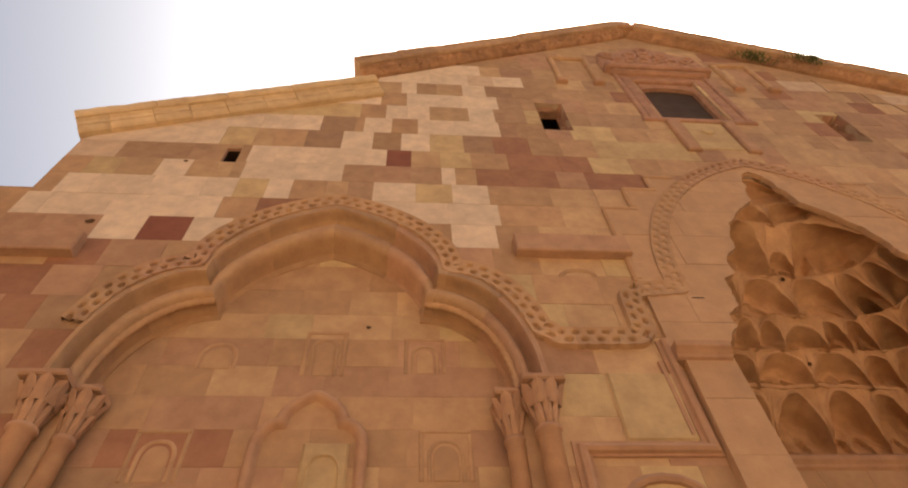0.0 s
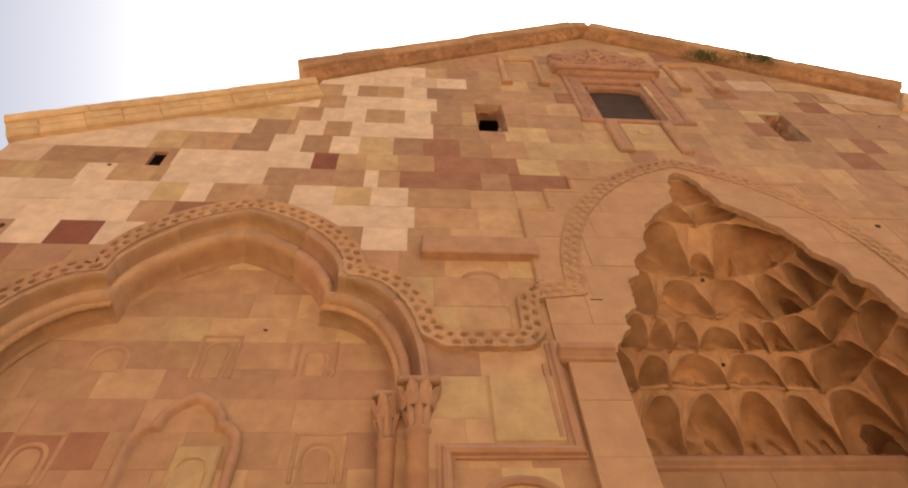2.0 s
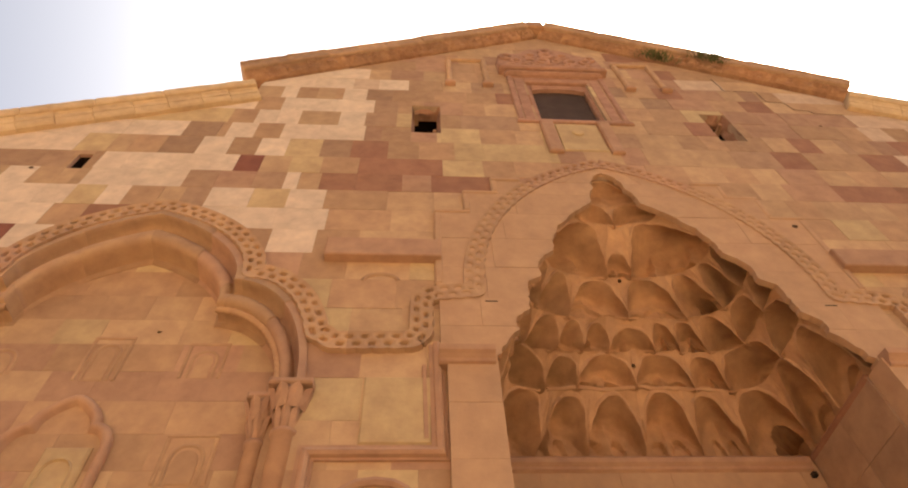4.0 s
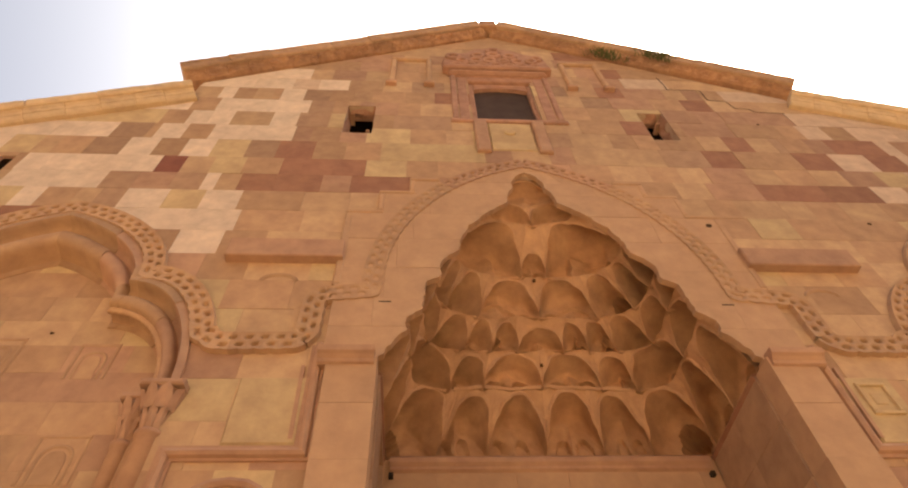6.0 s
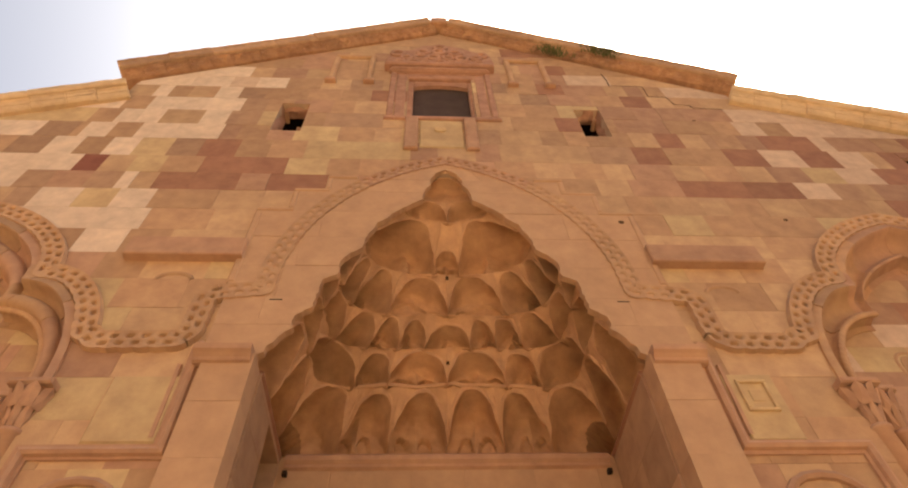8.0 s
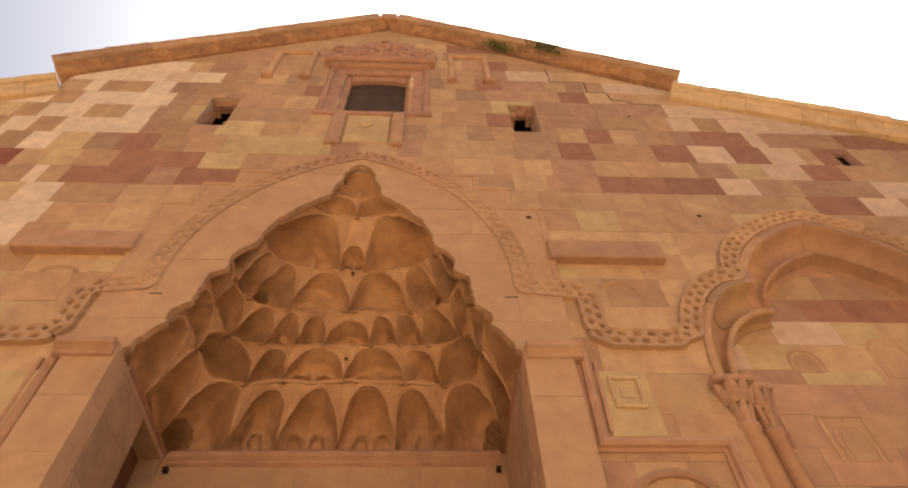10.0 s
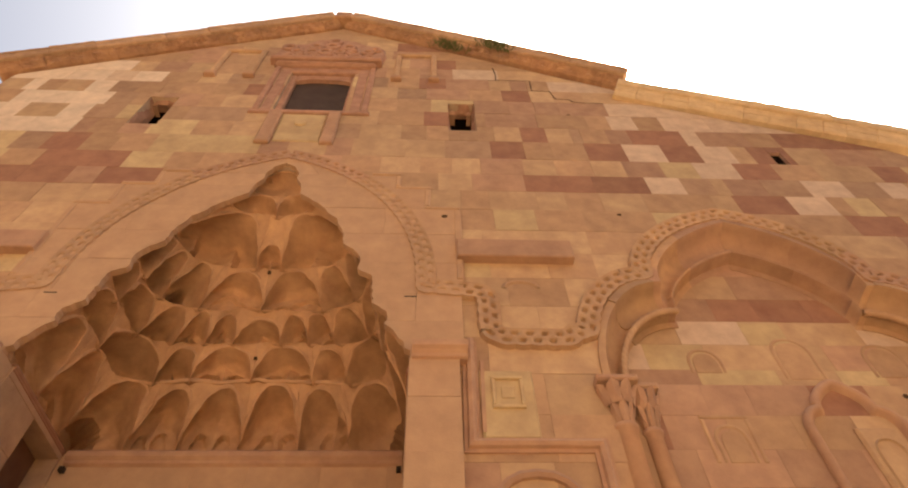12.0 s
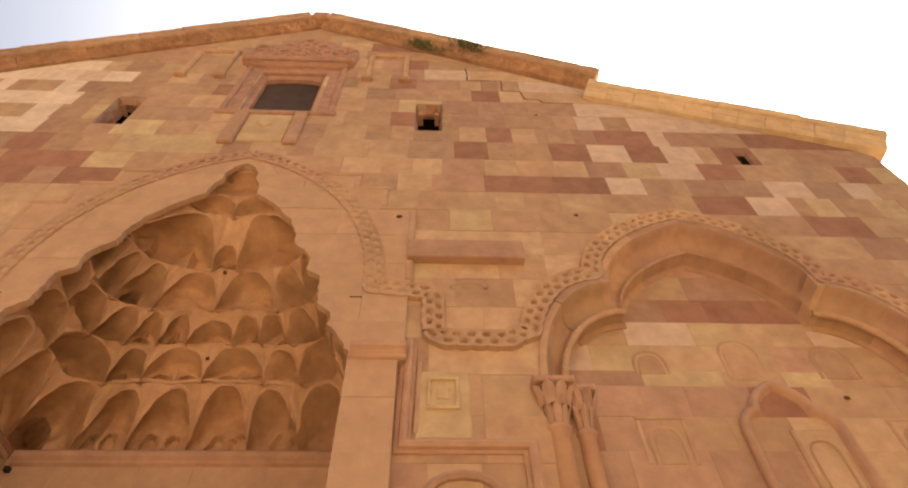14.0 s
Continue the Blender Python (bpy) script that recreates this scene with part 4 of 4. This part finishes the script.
def colonnette(x, y, top, r_, cap_h, cap_r, n):
    thing = tagged(empty("colonnette", (x, y, 0)), "slim engaged stone shaft with a flaring leaf capital", "column", "colonnettes of the blind arches")
    z0 = top - cap_h
    mesh_ob("shaft", *turned([(r_ * 1.5, 0), (r_ * 1.5, 0.2), (r_, 0.3), (r_, z0 - 0.06), (r_ * 1.2, z0 - 0.05), (r_ * 1.25, z0 - 0.02), (r_, z0)], 14), ROSE, thing, smooth=True)
    capital = mesh_ob("capital", *turned([(r_ * 0.95, z0), (r_ * 1.1, z0 + cap_h * 0.35), (cap_r * 0.85, z0 + cap_h * 0.75), (cap_r * 0.9, z0 + cap_h * 0.86)], 12), ROSE, thing, smooth=True)
    c = cap_r
    mesh_ob("abacus", *[q for q in box(-c, c, -c, c, top - cap_h * 0.15, top, 0.015)], ROSE, capital)
    for tier, (zz, rad, lh, out, count) in enumerate(((z0, r_ * 1.0, cap_h * 0.5, 0.045, n), (z0 + cap_h * 0.38, (r_ + cap_r) * 0.52, cap_h * 0.48, 0.05, n))):
        v, f = leaf(2.3 * math.pi * rad / n, lh, out)
        shared = None
        for j in range(count):
            b = 360.0 * (j + 0.5 * tier) / count
            if shared is None:
                o = mesh_ob("leaf", v, f, ROSE, capital)
                shared = o.data
            else:
                o = new("leaf", shared)
                o.parent = capital
            o.matrix_local = pose(0, 0, zz, 0, 0, b) @ pose(0, -rad * 0.95, 0)
    return thing


for a in ARCHES:
    for sgn in (-1, 1):
        colonnette(a + sgn * 1.83, 0.04, 4.66, 0.085, 0.40, 0.17, 9)
        colonnette(a + sgn * 1.60, 0.17 if a < 0 else 0.10, 4.66, 0.07, 0.40, 0.13, 8)

# ---------------------------------------------------------------- slabs, frames and panels beside the portal
for sgn, x0, x1, z in ((-1, -3.30, -2.12, 6.29), (1, 2.12, 3.33, 6.25), (-1, -8.40, -7.47, 6.12)):
    v, f = box(x0, x1, -0.11, 0.1, z, z + 0.29, 0.012)
    v = [(x, y, zz + 0.01 * math.sin(x * 3)) for x, y, zz in v]
    tagged(mesh_ob("stone_slab", v, f, ROSE), "projecting plain stone slab set into the wall", "slab", "projecting slabs")

for sgn in (-1, 1):
    frame_thing = tagged(empty("frame_moulding", (sgn * 2.6, 0, 4.0)), "raised stepped stone frame moulding beside the portal", "moulding", "frame mouldings")
    o = frame_thing.location
    line = [(sgn * 2.19, 5.12), (sgn * 2.17, 4.05), (sgn * 3.13, 4.05), (sgn * 3.13, 0.0)]
    pts = [(x - o.x, z - o.z) for x, z in line]
    s_ = 1 if sgn < 0 else -1
    mesh_ob("frame_roll", *sweep(pts, [(0.07, 0.02), (0.065, -0.02), (0.045, -0.02), (0.035, -0.05), (0.01, -0.065), (-0.02, -0.05), (-0.03, -0.02), (-0.06, -0.02), (-0.065, 0.02)]), ROSE, frame_thing)
    mesh_ob("frame_roll", *sweep([(p + s_ * 0.0, q) for p, q in [(sgn * 2.29 - o.x, 4.88 - o.z), (sgn * 2.27 - o.x, 4.16 - o.z)]], [(0.02, 0.02), (0.015, -0.03), (-0.015, -0.03), (-0.02, 0.02)]), ROSE, frame_thing)
    # pointed panel below, of which the tip shows
    line = [(p + sgn * 2.62 - o.x, q + 2.6 - o.z) for p, q in arch_outline(0.36, 1.22, 0.45)]
    mesh_ob("pointed_panel", *sweep(line, [(0.04, 0.02), (0.03, -0.03), (0.0, -0.045), (-0.03, -0.03), (-0.04, 0.02)]), ROSE, frame_thing)

pan = tagged(empty("inset_stone", (-2.5, 0, 4.4)), "smooth yellow stone panel set in the wall", "panel", "inset panels")
mesh_ob("panel_field", *box(-0.27, 0.27, -0.022, 0.05, -0.28, 0.36, 0.015), OCHRE, pan)
pan = tagged(empty("inset_stone", (2.48, 0, 4.4)), "pale yellow stone panel with a sunk square frame", "panel", "inset panels")
mesh_ob("panel_field", *box(-0.22, 0.22, -0.022, 0.05, -0.29, 0.38, 0.015), OCHRE, pan)
for x0, x1, z0, z1 in ((-0.13, 0.13, 0.27, 0.30), (-0.13, 0.13, -0.02, 0.01), (-0.13, -0.10, 0.011, 0.269), (0.10, 0.13, 0.011, 0.269)):
    mesh_ob("frame_bar", *box(x0, x1, -0.045, 0.0, z0, z1, 0.006), OCHRE, pan)
mesh_ob("sunk_square", *box(-0.055, 0.055, -0.03, 0.0, 0.08, 0.2, 0.008), OCHRE, pan)

# ---------------------------------------------------------------- gable window with its surround
win = tagged(empty("window_1", (0, 0, 9.8)), "small gable window in a deep carved stone surround", "window", kind="structure")
for g, w0, y in ((0.0, 0.10, -0.035), (0.105, 0.18, -0.012), (0.29, 0.11, 0.05)):
    xl, xr, zt = -0.87 + g, 0.86 - g, 2.0 - g
    mesh_ob("surround_bar", *box(xl, xl + w0, y, 0.3, 0.101, zt, 0.02), HOOD, win)
    mesh_ob("surround_bar", *box(xr - w0, xr, y, 0.3, 0.101, zt, 0.02), HOOD, win)
    mesh_ob("surround_bar", *box(xl + w0 + 0.002, xr - w0 - 0.002, y, 0.3, zt - w0, zt, 0.02), HOOD, win)
mesh_ob("sill", *box(-0.90, 0.90, -0.04, 0.28, 0.0, 0.10, 0.02), HOOD, win)
# the pane's dark brown stands in for the unlit room behind
pane = mesh_ob("pane", *prism([(-0.47, 0.101), (0.46, 0.101), (0.46, 1.60), (-0.47, 1.60)], 0.13, 0.2, 0.01), PANE_BROWN, win, "dark dusty pane")
mesh_ob("lintel_arch", *prism([(-0.465, 1.598), (-0.465, 1.46), (-0.30, 1.53), (-0.02, 1.56), (0.26, 1.53), (0.455, 1.46), (0.455, 1.598)], 0.05, 0.125, 0.01), HOOD, win)
hood = tagged(empty("carved_hood", (-0.02, 0, 11.85)), "weathered carved stone hood with scrollwork above the window", "carving")
mesh_ob("hood_block", *prism([(-0.95, 0.0), (0.95, 0.0), (1.02, 0.45), (0.97, 0.82), (0.62, 1.0), (0.40, 1.22), (0.05, 1.34), (-0.32, 1.26), (-0.52, 1.0), (-0.90, 0.92), (-0.98, 0.45)], -0.06, 0.1, 0.04), HOOD, hood)
mesh_ob("hood_cove", *box(-0.88, 0.88, -0.10, 0.05, -0.14, -0.022, 0.05), HOOD, hood)
mesh_ob("hood_ledge", *box(-0.97, 0.97, -0.16, 0.05, -0.02, 0.10, 0.03), HOOD, hood)
hr = random.Random(3)
tor_v, tor_f = [], []
for i in range(14):
    b = 2 * math.pi * i / 14
    for j in range(6):
        c = 2 * math.pi * j / 6
        tor_v.append(((0.085 + 0.032 * math.cos(c)) * math.cos(b), 0.04 * math.sin(c), (0.085 + 0.032 * math.cos(c)) * math.sin(b)))
for i in range(14):
    tor_f += [(i * 6 + j, ((i + 1) % 14) * 6 + j, ((i + 1) % 14) * 6 + (j + 1) % 6, i * 6 + (j + 1) % 6) for j in range(6)]
scroll = None
for x, z in [(-0.72, 0.24), (-0.48, 0.26), (-0.24, 0.24), (0.0, 0.26), (0.24, 0.24), (0.48, 0.26), (0.72, 0.24), (-0.60, 0.50), (-0.34, 0.52), (-0.10, 0.54), (0.16, 0.52), (0.42, 0.50), (0.68, 0.54), (-0.30, 0.80), (0.0, 0.84), (0.30, 0.80), (0.02, 1.08), (-0.76, 0.72), (0.80, 0.70)]:
    if scroll is None:
        o = mesh_ob("scroll", tor_v, tor_f, HOOD, hood, smooth=True)
        scroll = o.data
    else:
        o = new("scroll", scroll)
        o.parent = hood
    o.location = (x, -0.068, z)
    o.rotation_euler = (0, hr.uniform(0, 3), 0)
    k = hr.uniform(1.05, 1.4)
    o.scale = (k, 1, k)
apron = tagged(empty("apron_stone", (-0.05, 0, 8.9)), "framed yellow stone panel below the gable window", "panel")
mesh_ob("panel_field", *box(-0.30, 0.34, -0.02, 0.05, 0.0, 0.86, 0.015), OCHRE, apron)
for x0, x1 in ((-0.52, -0.32), (0.36, 0.54)):
    mesh_ob("frame_post", *box(x0, x1, -0.06, 0.05, -0.08, 0.92, 0.02), ROSE, apron)
v, f = turned([(0.09, 0.0), (0.085, 0.02), (0.05, 0.03)], 14)
mesh_ob("boss", [(x, -0.02 - z, y + 0.55) for x, y, z in v], [q[::-1] for q in f], OCHRE, apron)

for sgn in (-1, 1):
    hang = tagged(empty("gable_moulding", (sgn * 1.55, 0, 11.2)), "raised three-sided stone frame moulding in the gable", "moulding", "gable mouldings")
    for x0, x1, z0, z1 in ((-0.37, -0.27, 0.1, 1.19), (0.27, 0.37, 0.1, 1.27), (-0.37, 0.37, 1.20, 1.30)):
        mesh_ob("moulding_bar", *box(x0, x1, -0.06, 0.05, z0, z1 - (0.001 if z1 > 1.25 and z0 < 1 else 0), 0.03), TAN, hang)
    for x in (-0.32, 0.32):
        mesh_ob("moulding_foot", *box(x - 0.09, x + 0.09, -0.09, 0.05, 0.0, 0.098, 0.02), ROSE, hang)


# ---------------------------------------------------------------- slit windows
def slit(number, x0, x1, z0, z1, splay, half, wide=0.1, wear=0.0):
    """A splayed opening that narrows to a dark slot."""
    w = tagged(empty(f"window_{number}", (x0, 0, z0)), "small unglazed slit window with a splayed stone reveal", "window", kind="structure")
    w_, h_ = x1 - x0, z1 - z0
    n_w = w_ * (1 - half) / 2
    a = [(0, 0.0, 0), (w_, 0.0, 0), (w_, 0.0, h_), (0, 0.0, h_)]
    b = [(n_w, splay, 0.02), (w_ - n_w, splay, 0.02), (w_ - n_w, splay, h_ * 0.98), (n_w, splay, h_ * 0.98)]
    c = [(n_w - wide, splay, 0.02 - wide), (w_ - n_w + wide, splay, 0.02 - wide), (w_ - n_w + wide, splay, h_ * 0.98 + wide * 3), (n_w - wide, splay, h_ * 0.98 + wide * 3)]
    e = [(x, splay + 0.42, z) for x, _, z in c]
    ring_, deep_ = 24, 7
    v, f = [], []
    for j in range(deep_ + 1):
        q = j / deep_
        for i in range(ring_):
            side_, t_ = divmod(i, ring_ // 4)
            t_ /= ring_ // 4
            p = [(1 - t_) * m + t_ * n for m, n in zip(a[side_], a[(side_ + 1) % 4])]
            r_ = [(1 - t_) * m + t_ * n for m, n in zip(b[side_], b[(side_ + 1) % 4])]
            x, y, z = [(1 - q) * m + q * n for m, n in zip(p, r_)]
            k = wear * math.sin(math.pi * min(1.0, q * 0.85 + 0.15))
            v.append((x + k * noise.noise((x * 7, y * 9, z * 7 + number)), y + 0.012, z + k * noise.noise((x * 7 + 5, y * 9, z * 7 + number))))
    for j in range(deep_):
        f += [(j * ring_ + i, (j + 1) * ring_ + i, (j + 1) * ring_ + (i + 1) % ring_, j * ring_ + (i + 1) % ring_) for i in range(ring_)]
    mesh_ob("reveal", v, f, HOOD, w)
    if wear > 0.02:  # broken rubble in the mouth
        rr = random.Random(number)
        for _ in range(3):
            sx, sz, x, z = rr.uniform(0.05, 0.10), rr.uniform(0.03, 0.06), rr.choice((n_w + 0.03, w_ - n_w - 0.04)), rr.uniform(0.1, h_ - 0.1)
            v, f = box(x - sx / 2, x + sx / 2, splay * 0.35, splay + 0.05, z - sz / 2, z + sz / 2, 0.015)
            mesh_ob("rubble", [(p + 0.02 * noise.noise((p * 9, q * 9, r_ * 9)), q, r_ + 0.02 * noise.noise((r_ * 9, p * 9, 3.0))) for p, q, r_ in v], f, ROSE, w)
    # lining coloured near black, standing in for the darkness inside the wall
    mesh_ob("dark_chamber", [(x, y + 0.012, z) for x, y, z in b + c + e], [(i, 4 + i, 4 + (i + 1) % 4, (i + 1) % 4) for i in range(4)] + [(4 + i, 8 + i, 8 + (i + 1) % 4, 4 + (i + 1) % 4) for i in range(4)] + [(8, 9, 10, 11)], BLACK, w)


slit(2, -2.49, -2.06, 9.36, 10.32, 0.24, 0.80, 0.1, 0.05)
slit(3, 2.09, 2.50, 9.38, 10.34, 0.24, 0.80, 0.1, 0.07)
slit(4, -6.66, -6.48, 8.08, 8.44, 0.03, 0.93, 0.0)
slit(5, 6.60, 6.77, 8.55, 8.88, 0.03, 0.93, 0.0)

# ---------------------------------------------------------------- crack, pits and a worn relief
crack = [(2.92, 11.95), (2.95, 11.62), (2.93, 11.38), (3.25, 11.375), (3.52, 11.385), (3.50, 10.94), (3.80, 10.925), (3.84, 10.62), (4.08, 10.60), (4.12, 10.49), (4.62, 10.475)]
pts, dd = even(crack, 0.03)
v, f = [], []
for (x, z), s in zip(pts, dd):
    w_ = 0.007 + 0.008 * abs(noise.noise((s * 3, 1.0, 0.0)))
    x, z = x + 0.008 * noise.noise((s * 7, 0.0, 3.0)), z + 0.008 * noise.noise((s * 7, 5.0, 0.0))
    v += [(x - w_, -0.009, z - w_), (x + w_, -0.009, z + w_)]
f = [(2 * i, 2 * i + 1, 2 * i + 3, 2 * i + 2) for i in range(len(pts) - 1)]
tagged(mesh_ob("wall_crack", v, f, BLACK), "dark stepped crack along the joints under the cornice", "crack", kind="structure")


def pit(x, y, z, r_):
    """A small knocked-out hole in a stone; its shade is in the dark colour."""
    pr = random.Random(int(abs(x * 100)))
    v = [(r_ * pr.uniform(0.7, 1.3) * math.cos(a), -0.009, r_ * pr.uniform(0.5, 1.0) * math.sin(a)) for a in np.linspace(0, 2 * math.pi, 10)[:-1]]
    o = tagged(mesh_ob("pit", v + [(0, 0.0, 0)], [(i, (i + 1) % 9, 9) for i in range(9)], HOLE_DARK), "small dark knocked-out pit in the stone face", "hole", "pits in the masonry")
    o.location = (x, y, z)


for p in ((-7.58, 0, 6.72, 0.05), (-7.05, 0, 8.05, 0.03), (-4.72, GROUND, 5.53, 0.022), (5.9, 0.10, 4.62, 0.03), (2.0, -0.04, 7.05, 0.045), (3.95, 0, 10.0, 0.03), (4.05, 0, 7.2, 0.035)):
    pit(*p)
for x, z in ((-2.72, 6.0), (2.74, 5.86)):
    arc = [(0.17 * math.cos(a), 0.10 * math.sin(a)) for a in np.linspace(math.pi, 0, 13)]
    o = tagged(mesh_ob("worn_relief", *sweep(arc, [(-0.03, 0.006), (-0.012, -0.016), (0.012, -0.016), (0.03, 0.006)]), TAN, smooth=True), "worn carved half-moon relief on a block", "relief", "worn reliefs")
    o.location = (x, 0, z)

# ---------------------------------------------------------------- single wall stones nearest the path
for v, f, mat in single:
    mesh_ob("block", v, f, mat, wall_front)
